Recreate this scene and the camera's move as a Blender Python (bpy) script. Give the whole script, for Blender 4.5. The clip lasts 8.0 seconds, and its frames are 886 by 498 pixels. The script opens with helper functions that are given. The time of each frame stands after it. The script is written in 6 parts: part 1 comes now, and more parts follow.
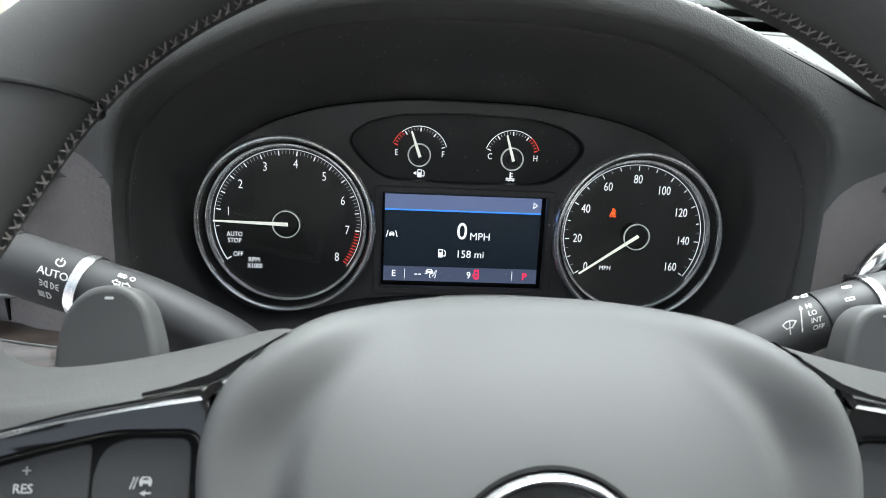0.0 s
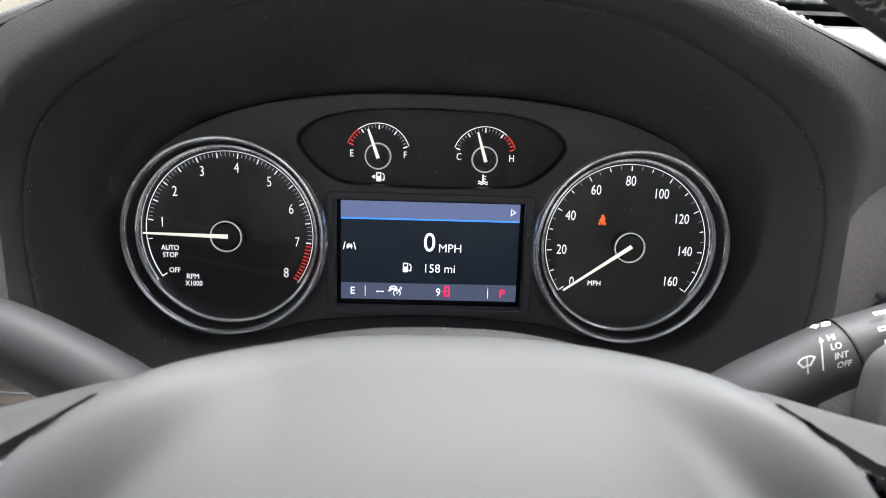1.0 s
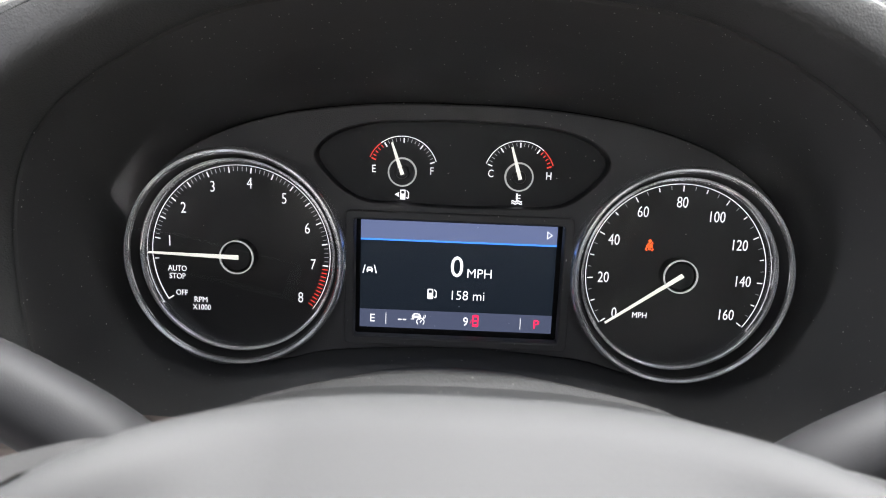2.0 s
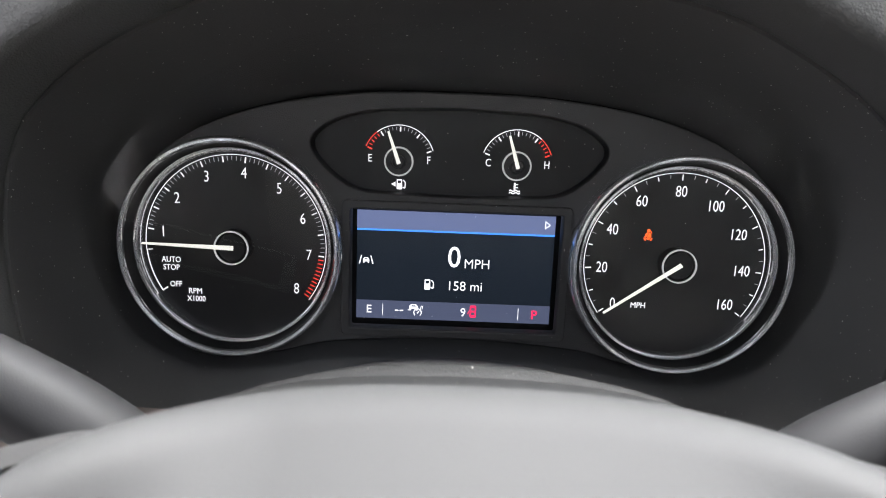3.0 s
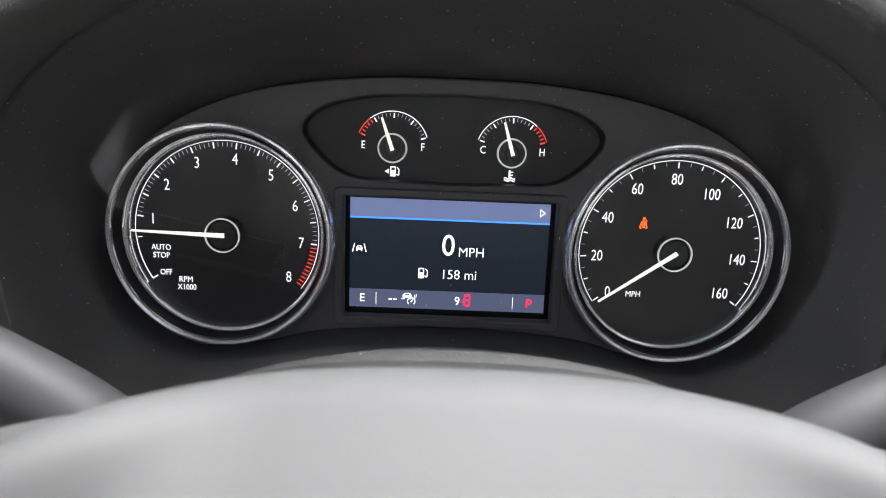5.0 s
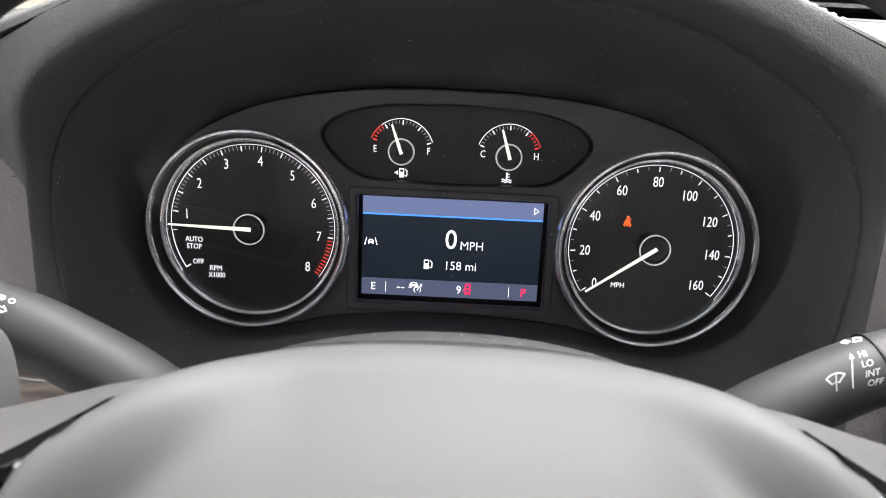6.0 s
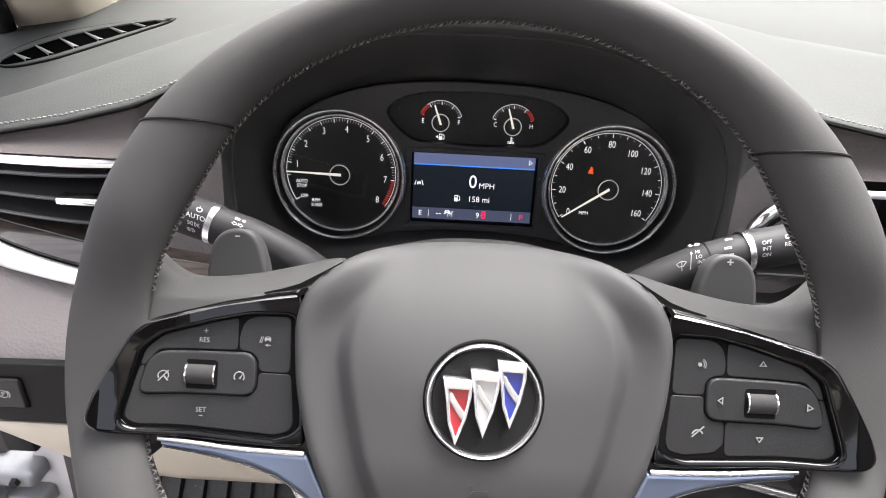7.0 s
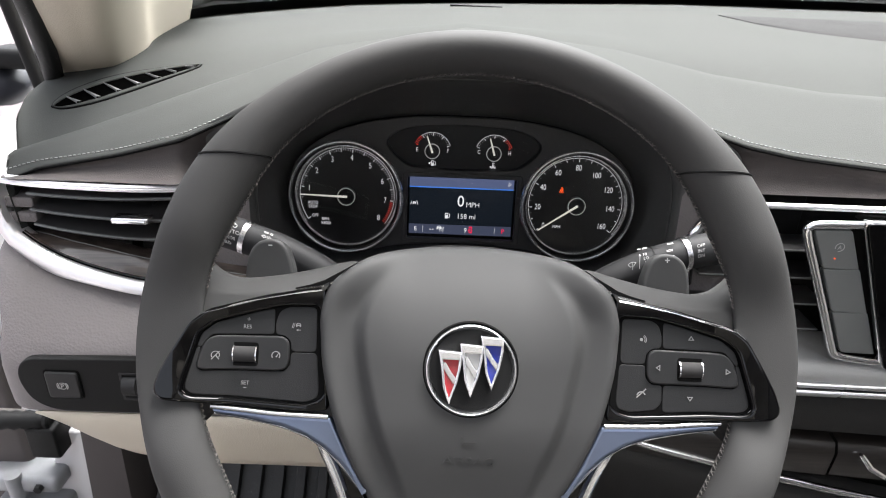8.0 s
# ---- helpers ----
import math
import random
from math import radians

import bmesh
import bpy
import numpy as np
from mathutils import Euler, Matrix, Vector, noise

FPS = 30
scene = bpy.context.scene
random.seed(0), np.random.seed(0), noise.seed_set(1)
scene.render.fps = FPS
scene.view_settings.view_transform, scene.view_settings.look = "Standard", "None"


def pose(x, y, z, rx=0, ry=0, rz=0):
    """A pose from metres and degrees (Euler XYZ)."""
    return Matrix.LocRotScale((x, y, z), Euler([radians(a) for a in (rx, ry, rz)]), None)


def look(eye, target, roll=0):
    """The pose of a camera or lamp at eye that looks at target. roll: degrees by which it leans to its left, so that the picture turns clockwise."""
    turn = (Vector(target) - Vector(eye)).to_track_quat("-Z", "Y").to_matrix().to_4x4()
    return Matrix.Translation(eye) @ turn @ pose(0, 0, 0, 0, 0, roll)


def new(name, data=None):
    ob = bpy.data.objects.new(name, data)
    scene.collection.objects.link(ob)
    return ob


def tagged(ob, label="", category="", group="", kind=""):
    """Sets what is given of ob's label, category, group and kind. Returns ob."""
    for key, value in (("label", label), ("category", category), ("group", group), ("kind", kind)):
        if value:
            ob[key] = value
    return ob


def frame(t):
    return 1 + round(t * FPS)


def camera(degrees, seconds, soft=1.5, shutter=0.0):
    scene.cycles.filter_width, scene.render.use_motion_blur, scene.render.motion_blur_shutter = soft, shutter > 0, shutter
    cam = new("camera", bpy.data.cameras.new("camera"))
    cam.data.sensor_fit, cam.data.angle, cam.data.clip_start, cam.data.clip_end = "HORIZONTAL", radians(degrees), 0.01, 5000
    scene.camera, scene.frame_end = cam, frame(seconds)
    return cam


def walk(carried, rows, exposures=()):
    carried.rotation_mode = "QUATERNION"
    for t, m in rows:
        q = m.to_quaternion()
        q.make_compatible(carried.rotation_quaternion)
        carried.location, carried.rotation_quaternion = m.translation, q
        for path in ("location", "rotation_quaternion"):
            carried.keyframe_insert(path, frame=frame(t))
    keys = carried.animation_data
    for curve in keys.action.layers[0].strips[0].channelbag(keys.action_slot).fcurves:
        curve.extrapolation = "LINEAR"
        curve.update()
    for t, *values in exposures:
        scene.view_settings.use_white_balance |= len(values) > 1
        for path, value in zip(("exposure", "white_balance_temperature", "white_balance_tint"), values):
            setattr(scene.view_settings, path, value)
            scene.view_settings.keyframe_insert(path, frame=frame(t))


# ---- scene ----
# The instrument panel's own frame: its middle is the middle of the display, its face leans 8 degrees back.
PANEL = pose(0, 0, 1.0, -8, 0, 0)
cam = camera(72.0, 8.0, soft=0.95)
cam.data.dof.use_dof, cam.data.dof.focus_distance, cam.data.dof.aperture_fstop = True, 0.35, 24.0
# seconds, eye, target, roll in the panel's frame
PATH = [
    (0, (-0.037, -0.357, 0.07), (0.104, 1.594, -0.346), 2.6),
    (0.5, (-0.01, -0.333, 0.066), (0.098, 1.623, -0.335), 2.0),
    (1, (-0.005, -0.314, 0.066), (0.069, 1.644, -0.335), 1.8),
    (1.5, (-0.006, -0.295, 0.067), (0.059, 1.661, -0.343), 1.9),
    (1.8, (-0.006, -0.287, 0.062), (-0.017, 1.686, -0.262), 2.2),
    (2, (-0.005, -0.286, 0.064), (-0.021, 1.683, -0.284), 2.2),
    (2.2, (-0.005, -0.286, 0.063), (-0.006, 1.682, -0.292), 2.2),
    (3.3, (-0.006, -0.283, 0.062), (-0.005, 1.681, -0.314), 2.1),
    (3.5, (-0.005, -0.284, 0.06), (-0.002, 1.682, -0.31), 2.1),
    (4, (-0.005, -0.282, 0.059), (-0.006, 1.681, -0.323), 2.1),
    (4.5, (-0.004, -0.282, 0.058), (-0.001, 1.681, -0.33), 2.1),
    (4.7, (-0.006, -0.281, 0.059), (0.011, 1.679, -0.337), 2.2),
    (5.8, (-0.006, -0.292, 0.059), (0.015, 1.671, -0.322), 2.6),
    (6, (-0.004, -0.311, 0.07), (-0.006, 1.64, -0.37), 2.7),
    (6.2, (-0.017, -0.335, 0.077), (0.022, 1.595, -0.446), 2.8),
    (6.4, (-0.015, -0.369, 0.092), (-0.016, 1.526, -0.547), 2.7),
    (6.5, (-0.019, -0.388, 0.0985), (-0.005, 1.506, -0.568), 3.0),
    (6.7, (-0.017, -0.417, 0.102), (-0.026, 1.471, -0.559), 2.9),
    (7, (-0.020, -0.4626, 0.1165), (-0.023, 1.437, -0.574), 3.0),
    (7.2, (-0.020, -0.489, 0.1278), (-0.023, 1.411, -0.575), 3.1),
    (7.5, (-0.016, -0.5187, 0.1367), (-0.012, 1.381, -0.514), 2.9),
    (7.7, (-0.014, -0.5382, 0.1361), (-0.005, 1.362, -0.485), 2.5),
    (7.9, (-0.015, -0.545, 0.1366), (0.001, 1.355, -0.467), 2.2),
    (8, (-0.021, -0.5358, 0.1292), (0.002, 1.364, -0.473), 2.4),
]
# seconds, stops, kelvin, tint
EXPOSURES = [
    (0.0, 4.25, 6000, 0),
    (0.5, 4.38, 6100, 4),
    (1.0, 4.38, 6200, 7),
    (2.0, 4.4, 6250, 8),
    (4.7, 4.48, 6250, 8),
    (5.8, 4.55, 6350, 9),
    (6.5, 4.5, 6450, 11),
    (7.0, 4.08, 6450, 11),
    (7.5, 3.65, 6400, 9),
    (8.0, 3.55, 6350, 8),
]
walk(cam, [(t, PANEL @ look(eye, target, roll)) for t, eye, target, roll in PATH], EXPOSURES)
from mathutils.bvhtree import BVHTree

# ---- light ----
world = bpy.data.worlds.new("world")
scene.world = world
world.use_nodes = True
wn = world.node_tree
sky = wn.nodes.new("ShaderNodeTexSky")
sky.sky_type, sky.sun_disc = "NISHITA", False
sky.sun_elevation, sky.sun_rotation = radians(70), radians(45)
sky.air_density, sky.dust_density, sky.ozone_density = 0.35, 7.0, 0.3
haze = wn.nodes.new("ShaderNodeHueSaturation")
haze.inputs["Saturation"].default_value = 0.35
wn.links.new(sky.outputs[0], haze.inputs["Color"])
wn.links.new(haze.outputs[0], wn.nodes["Background"].inputs[0])
wn.nodes["Background"].inputs[1].default_value = 0.1
sun = new("sun", bpy.data.lights.new("sun", "SUN"))
sun.data.energy, sun.data.angle, sun.data.color = 0.75, radians(70), (1.0, 1.0, 1.0)
sun.matrix_world = look((0, 0, 0), (-0.35, -0.75, -1.0))

# ---- materials ----


def mat(name, color, rough=0.5, metal=0.0, grain=0.0, scale=400.0, mottle=0.08, mottle_scale=9.0, coat=0.0, spec=0.5, dust=0.0, emit=None, power=0.0):
    """A procedural surface: broad mottling and roughness wear, a fine relief, and a little dust."""
    m = bpy.data.materials.new(name)
    m.use_nodes = True
    nt = m.node_tree
    n, link = nt.nodes, nt.links.new
    p = n["Principled BSDF"]
    p.inputs["Metallic"].default_value = metal
    p.inputs["Specular IOR Level"].default_value = spec
    p.inputs["Coat Weight"].default_value = coat
    p.inputs["Coat Roughness"].default_value = 0.05
    co = n.new("ShaderNodeTexCoord")
    big = n.new("ShaderNodeTexNoise")
    big.inputs["Scale"].default_value, big.inputs["Detail"].default_value = mottle_scale, 6.0
    link(co.outputs["Object"], big.inputs["Vector"])
    ramp = n.new("ShaderNodeMapRange")
    ramp.inputs[1].default_value, ramp.inputs[2].default_value = 0.3, 0.7
    ramp.inputs[3].default_value, ramp.inputs[4].default_value = 1.0 - mottle, 1.0 + mottle
    link(big.outputs[0], ramp.inputs[0])
    tint = n.new("ShaderNodeMix")
    tint.data_type, tint.blend_type = "RGBA", "MULTIPLY"
    tint.inputs[0].default_value = 1.0
    tint.inputs[6].default_value = (*color, 1)
    link(ramp.outputs[0], tint.inputs[7])
    col = tint.outputs[2]
    if dust:
        spots = n.new("ShaderNodeTexNoise")
        spots.inputs["Scale"].default_value, spots.inputs["Detail"].default_value = 900.0, 1.0
        link(co.outputs["Object"], spots.inputs["Vector"])
        cut = n.new("ShaderNodeMapRange")
        cut.inputs[1].default_value, cut.inputs[2].default_value = 0.76 - dust * 0.1, 0.80
        link(spots.outputs[0], cut.inputs[0])
        add = n.new("ShaderNodeMix")
        add.data_type = "RGBA"
        add.inputs[7].default_value = (0.5, 0.48, 0.45, 1)
        link(cut.outputs[0], add.inputs[0])
        link(col, add.inputs[6])
        col = add.outputs[2]
    link(col, p.inputs["Base Color"])
    wear = n.new("ShaderNodeMapRange")
    wear.inputs[1].default_value, wear.inputs[2].default_value = 0.25, 0.75
    wear.inputs[3].default_value, wear.inputs[4].default_value = rough * 0.86, min(1.0, rough * 1.14)
    link(big.outputs[0], wear.inputs[0])
    link(wear.outputs[0], p.inputs["Roughness"])
    if grain:
        cells = n.new("ShaderNodeTexVoronoi")
        cells.inputs["Scale"].default_value = scale
        link(co.outputs["Object"], cells.inputs["Vector"])
        fine = n.new("ShaderNodeTexNoise")
        fine.inputs["Scale"].default_value, fine.inputs["Detail"].default_value = scale * 0.4, 4.0
        link(co.outputs["Object"], fine.inputs["Vector"])
        both = n.new("ShaderNodeMath")
        both.operation = "ADD"
        link(cells.outputs["Distance"], both.inputs[0])
        link(fine.outputs[0], both.inputs[1])
        bump = n.new("ShaderNodeBump")
        bump.inputs["Strength"].default_value, bump.inputs["Distance"].default_value = grain, 0.0004
        link(both.outputs[0], bump.inputs["Height"])
        link(bump.outputs[0], p.inputs["Normal"])
    if emit:
        p.inputs["Emission Color"].default_value = (*emit, 1)
        p.inputs["Emission Strength"].default_value = power
    return m


def wood(name, k=1.0):
    m = mat(name, (0.1, 0.065, 0.045), 0.35, mottle=0.2, mottle_scale=30, coat=0.6)
    nt = m.node_tree
    wave = nt.nodes.new("ShaderNodeTexNoise")
    wave.inputs["Scale"].default_value, wave.inputs["Detail"].default_value = 6.0, 8.0
    co = nt.nodes.new("ShaderNodeTexCoord")
    mp = nt.nodes.new("ShaderNodeMapping")
    mp.inputs["Scale"].default_value = (3, 20, 70)
    nt.links.new(co.outputs["Object"], mp.inputs[0])
    nt.links.new(mp.outputs[0], wave.inputs["Vector"])
    ramp = nt.nodes.new("ShaderNodeValToRGB")
    ramp.color_ramp.elements[0].position, ramp.color_ramp.elements[0].color = 0.35, (0.045 * k, 0.034 * k, 0.029 * k, 1)
    ramp.color_ramp.elements[1].position, ramp.color_ramp.elements[1].color = 0.7, (0.15 * k, 0.118 * k, 0.1 * k, 1)
    nt.links.new(wave.outputs[0], ramp.inputs[0])
    nt.links.new(ramp.outputs[0], nt.nodes["Principled BSDF"].inputs["Base Color"])
    return m


def clear(name, gloss=1.0, tint=(1, 1, 1)):
    """A thin clear pane: it lets light through and mirrors by Fresnel."""
    m = bpy.data.materials.new(name)
    m.use_nodes = True
    nt = m.node_tree
    nt.nodes.remove(nt.nodes["Principled BSDF"])
    out = nt.nodes["Material Output"]
    t, g, f, mx = [nt.nodes.new(k) for k in ("ShaderNodeBsdfTransparent", "ShaderNodeBsdfGlossy", "ShaderNodeFresnel", "ShaderNodeMixShader")]
    t.inputs[0].default_value = (*tint, 1)
    g.inputs["Roughness"].default_value = 0.03
    f.inputs[0].default_value = 1.0 + 0.5 * gloss
    nt.links.new(f.outputs[0], mx.inputs[0])
    nt.links.new(t.outputs[0], mx.inputs[1])
    nt.links.new(g.outputs[0], mx.inputs[2])
    nt.links.new(mx.outputs[0], out.inputs[0])
    return m


LEATHER = mat("wheel_leather", (0.038, 0.0375, 0.037), 0.68, grain=0.1, scale=1700, mottle=0.1, spec=0.18)
COVER = mat("airbag_cover_vinyl", (0.042, 0.042, 0.042), 0.62, grain=0.04, scale=2300, mottle=0.07, spec=0.2)
PAD = mat("dash_pad_vinyl", (0.058, 0.0602, 0.0575), 0.9, grain=0.3, scale=1300, mottle=0.08, spec=0.05)
BAND = mat("dash_brown_band_vinyl", (0.074, 0.066, 0.064), 0.65, grain=0.3, scale=1300, spec=0.2)
LOWER = mat("lower_dash_plastic", (0.15, 0.137, 0.136), 0.6, grain=0.75, scale=520, spec=0.3)
HOOD = mat("cluster_hood_plastic", (0.086, 0.086, 0.084), 0.6, grain=0.35, scale=1500, spec=0.2)
LINER = mat("cluster_liner_plastic", (0.064, 0.063, 0.062), 0.45, grain=0.1, scale=1500, dust=0.02, spec=0.3)
MASK = mat("cluster_mask_plastic", (0.060, 0.058, 0.057), 0.5, grain=0.15, scale=1600, dust=0.06, spec=0.3)
DIAL = mat("dial_black", (0.026, 0.0255, 0.026), 0.4, spec=0.25)
PODBLACK = mat("gauge_recess_black", (0.016, 0.016, 0.017), 0.45, spec=0.25)
GLOSS = mat("piano_black", (0.0012, 0.0012, 0.0014), 0.05, mottle=0.2, spec=0.3)
SATIN = mat("button_plastic", (0.014, 0.014, 0.0145), 0.5, grain=0.15, scale=2200, spec=0.28)
ROLLER = mat("ribbed_grey_plastic", (0.028, 0.027, 0.027), 0.65, spec=0.25)
DARK = mat("black_plastic", (0.009, 0.009, 0.009), 0.55, grain=0.2, scale=1500, spec=0.12)
# Near-black for solid pieces that stand in for the shade of gaps.
GAP_SHADE = mat("gap_shade_black", (0.004, 0.004, 0.004), 0.8, spec=0.05)
PADDLE = mat("paddle_plastic", (0.045, 0.045, 0.045), 0.6, grain=0.04, scale=1800, spec=0.22)
STALK = mat("stalk_plastic", (0.019, 0.019, 0.02), 0.6, grain=0.06, scale=2300, spec=0.16)
SHROUD = mat("column_plastic", (0.009, 0.009, 0.009), 0.6, grain=0.25, scale=1200, dust=0.1, spec=0.2)
CHROME = mat("chrome", (0.88, 0.88, 0.89), 0.14, 1.0, mottle=0.03)
BEZEL = mat("ring_chrome", (1.0, 1.0, 1.0), 0.16, 0.92, mottle=0.03)
# Chrome with a faint glow added for brightness; the rings are no lamps.
HUBRING = mat("hub_ring_added_glow", (0.98, 0.98, 0.97), 0.25, 0.3, mottle=0.05, emit=(1, 0.98, 0.95), power=0.014)
SILVER = mat("satin_silver", (0.72, 0.72, 0.73), 0.26, 1.0, grain=0.1, scale=2500, mottle=0.04)
# Grey metal; the blue of a reflection is put into its base colour.
STEEL = mat("satin_metal_blue_sheen", (0.17, 0.2, 0.275), 0.3, 0.9, mottle=0.05)
BEIGE = mat("beige_plastic", (0.56, 0.51, 0.42), 0.6, grain=0.4, scale=900, mottle=0.05)
BADGE = mat("badge_chrome", (0.68, 0.68, 0.69), 0.2, 0.85, mottle=0.03)
STACKBTN = mat("grey_button_plastic", (0.14, 0.146, 0.142), 0.5, grain=0.1, scale=2000, spec=0.3)
WHITE = mat("white_print", (0.36, 0.36, 0.355), 0.5, mottle=0.03)
GREY = mat("grey_print", (0.2, 0.2, 0.2), 0.5, mottle=0.05)
SPECK = mat("pale_dust", (0.4, 0.39, 0.37), 0.9, spec=0.1)
LIT = mat("lit_white", (0.7, 0.7, 0.7), 0.5, emit=(1, 0.96, 1.0), power=0.052)
LIT_THIN = mat("lit_grey", (0.5, 0.5, 0.5), 0.5, emit=(1, 0.97, 1.0), power=0.012)
LIT_RED = mat("lit_red", (0.5, 0.03, 0.02), 0.5, emit=(1, 0.06, 0.04), power=0.05)
NEEDLE = mat("lit_needle", (0.8, 0.78, 0.72), 0.4, emit=(1, 0.95, 0.85), power=0.04)
TELL = mat("lit_orange", (0.6, 0.1, 0.02), 0.5, emit=(1, 0.09, 0.012), power=0.09)
SCREEN = mat("screen_black", (0.006, 0.007, 0.01), 0.25, emit=(0.35, 0.5, 0.75), power=0.0015)
SCR_TOP = mat("screen_blue_bar", (0.02, 0.02, 0.03), 0.3, emit=(0.27, 0.33, 0.62), power=0.027)
SCR_LINE = mat("screen_blue_line", (0.02, 0.02, 0.05), 0.3, emit=(0.05, 0.26, 1.0), power=0.085)
SCR_LOW = mat("screen_grey_bar", (0.02, 0.02, 0.03), 0.3, emit=(0.26, 0.3, 0.5), power=0.016)
SCR_TEXT = mat("screen_white", (0.1, 0.1, 0.1), 0.3, emit=(1, 0.98, 1), power=0.075)
SCR_RED = mat("screen_red", (0.1, 0.0, 0.0), 0.3, emit=(1, 0.02, 0.09), power=0.085)
RED = mat("red_enamel", (0.26, 0.012, 0.02), 0.2, coat=0.6)
PEARL = mat("silver_enamel", (0.42, 0.42, 0.42), 0.25, 0.4, coat=0.6)
BLUE = mat("blue_enamel", (0.012, 0.022, 0.2), 0.2, coat=0.6)
DASH_THREAD = mat("grey_thread", (0.24, 0.24, 0.235), 0.7, mottle=0.3, mottle_scale=300)
THREAD = mat("grey_brown_thread", (0.105, 0.095, 0.09), 0.75, mottle=0.5, mottle_scale=300)
WOOD = wood("dark_wood_veneer", 0.55)
LIDWOOD = wood("near_black_wood_veneer", 0.12)
CONSOLE = mat("console_black_vinyl", (0.019, 0.0185, 0.018), 0.6, grain=0.3, scale=1100, spec=0.2)
LEDGE = mat("pale_grey_ledge_plastic", (0.2, 0.2, 0.2), 0.45, grain=0.2, scale=1000)
FIN = mat("pale_fin_plastic", (0.16, 0.16, 0.158), 0.5, grain=0.1, scale=1500)
MAT = mat("black_rubber", (0.01, 0.01, 0.01), 0.6, grain=0.4, scale=500, dust=0.05)
CARPET = mat("black_carpet", (0.02, 0.019, 0.018), 0.95, grain=1.0, scale=600, mottle=0.25)
SLAT = mat("satin_black_slat", (0.035, 0.034, 0.034), 0.35, spec=0.6)
# Blackest tone, paints the shade inside the defroster slot.
SLOT = mat("slot_shade_black", (0.0012, 0.0012, 0.0012), 0.9, spec=0.0)
SWEEP = mat("bright_satin_trim", (0.84, 0.83, 0.84), 0.4, 0.85, mottle=0.03)
PAINT = mat("white_car_paint", (0.66, 0.65, 0.65), 0.25, coat=1.0, mottle=0.02)
HINGE = mat("pale_blue_grey_paint", (0.19, 0.195, 0.205), 0.4, mottle=0.15, mottle_scale=40, coat=0.3)
CONCRETE = mat("pale_floor", (0.2, 0.192, 0.196), 0.6, grain=0.3, scale=60, mottle=0.12, mottle_scale=1.5)
LINING = mat("beige_headliner", (0.6, 0.57, 0.52), 0.9, grain=0.4, scale=700)
SEAT = mat("beige_seat_leather", (0.17, 0.157, 0.138), 0.6, grain=0.3, scale=900, spec=0.25)
# Dark skin of the unseen rear slabs, holds light and reflections down.
SEATING = mat("dark_unseen_lining", (0.05, 0.048, 0.047), 0.7, grain=0.3, scale=900, spec=0.2)
# Pinkish, so that the added west wall warms the light from the left.
FARWALL = mat("added_pinkish_wall", (0.22, 0.19, 0.197), 0.8, grain=0.2, scale=60)
# Dark, so that the added east wall cuts the light from the right.
DARKWALL = mat("added_dark_wall", (0.06, 0.06, 0.062), 0.8, grain=0.2, scale=60)
MIRROR = mat("mirror_housing", (0.03, 0.032, 0.04), 0.45, spec=0.3)
GRILLE = mat("speaker_grille_grey", (0.03, 0.03, 0.03), 0.8, grain=0.8, scale=700, spec=0.08)
PANE = clear("cluster_pane", 0.7)
GLASS = clear("window_glass", 1.0)

# ---- building helpers ----
MM = 0.001
FACE = Matrix(((1, 0, 0, 0), (0, 0, -1, 0), (0, 1, 0, 0), (0, 0, 0, 1)))  # a drawing's x, y, height to x, z, towards the driver


def finish(me, smooth=38):
    for poly in me.polygons:
        poly.use_smooth = True
    me.set_sharp_from_angle(angle=radians(smooth))
    return me


def part(name, shape, material, parent=None, label="", smooth=38):
    """Links a bmesh or a mesh as one object, under parent when there is one."""
    if isinstance(shape, bmesh.types.BMesh):
        me = bpy.data.meshes.new(name)
        shape.to_mesh(me)
        shape.free()
    else:
        me = shape
    me.name = name
    me.materials.clear()
    me.materials.append(material)
    ob = new(name, finish(me, smooth))
    if parent:
        ob.parent = parent
    return tagged(ob, label)


def thing(name, m, label, category, group="", kind=""):
    ob = new(name)
    ob.empty_display_size = 0.02
    ob.matrix_world = m
    return tagged(ob, label, category, group, kind)


def from_curve(cu, m=FACE):
    ob = bpy.data.objects.new("drawn", cu)
    me = bpy.data.meshes.new_from_object(ob)
    bpy.data.objects.remove(ob)
    bpy.data.curves.remove(cu)
    me.transform(m)
    return me


def plate(loops, y0, y1, bevel=0.0, res=2):
    """A flat plate with its holes: closed loops of (x, z), from y0 (towards the driver) back to y1, with a rounded edge."""
    cu = bpy.data.curves.new("plate", "CURVE")
    cu.dimensions, cu.fill_mode = "2D", "BOTH"
    half = abs(y1 - y0) / 2
    cu.extrude, cu.bevel_depth, cu.bevel_resolution = max(half - bevel, 0.0), bevel, res
    cu.offset = -bevel
    for loop in loops:
        sp = cu.splines.new("POLY")
        sp.points.add(len(loop) - 1)
        for q, (x, z) in zip(sp.points, loop):
            q.co = (x, z, 0, 1)
        sp.use_cyclic_u = True
    return from_curve(cu, Matrix.Translation((0, (y0 + y1) / 2, 0)) @ FACE)


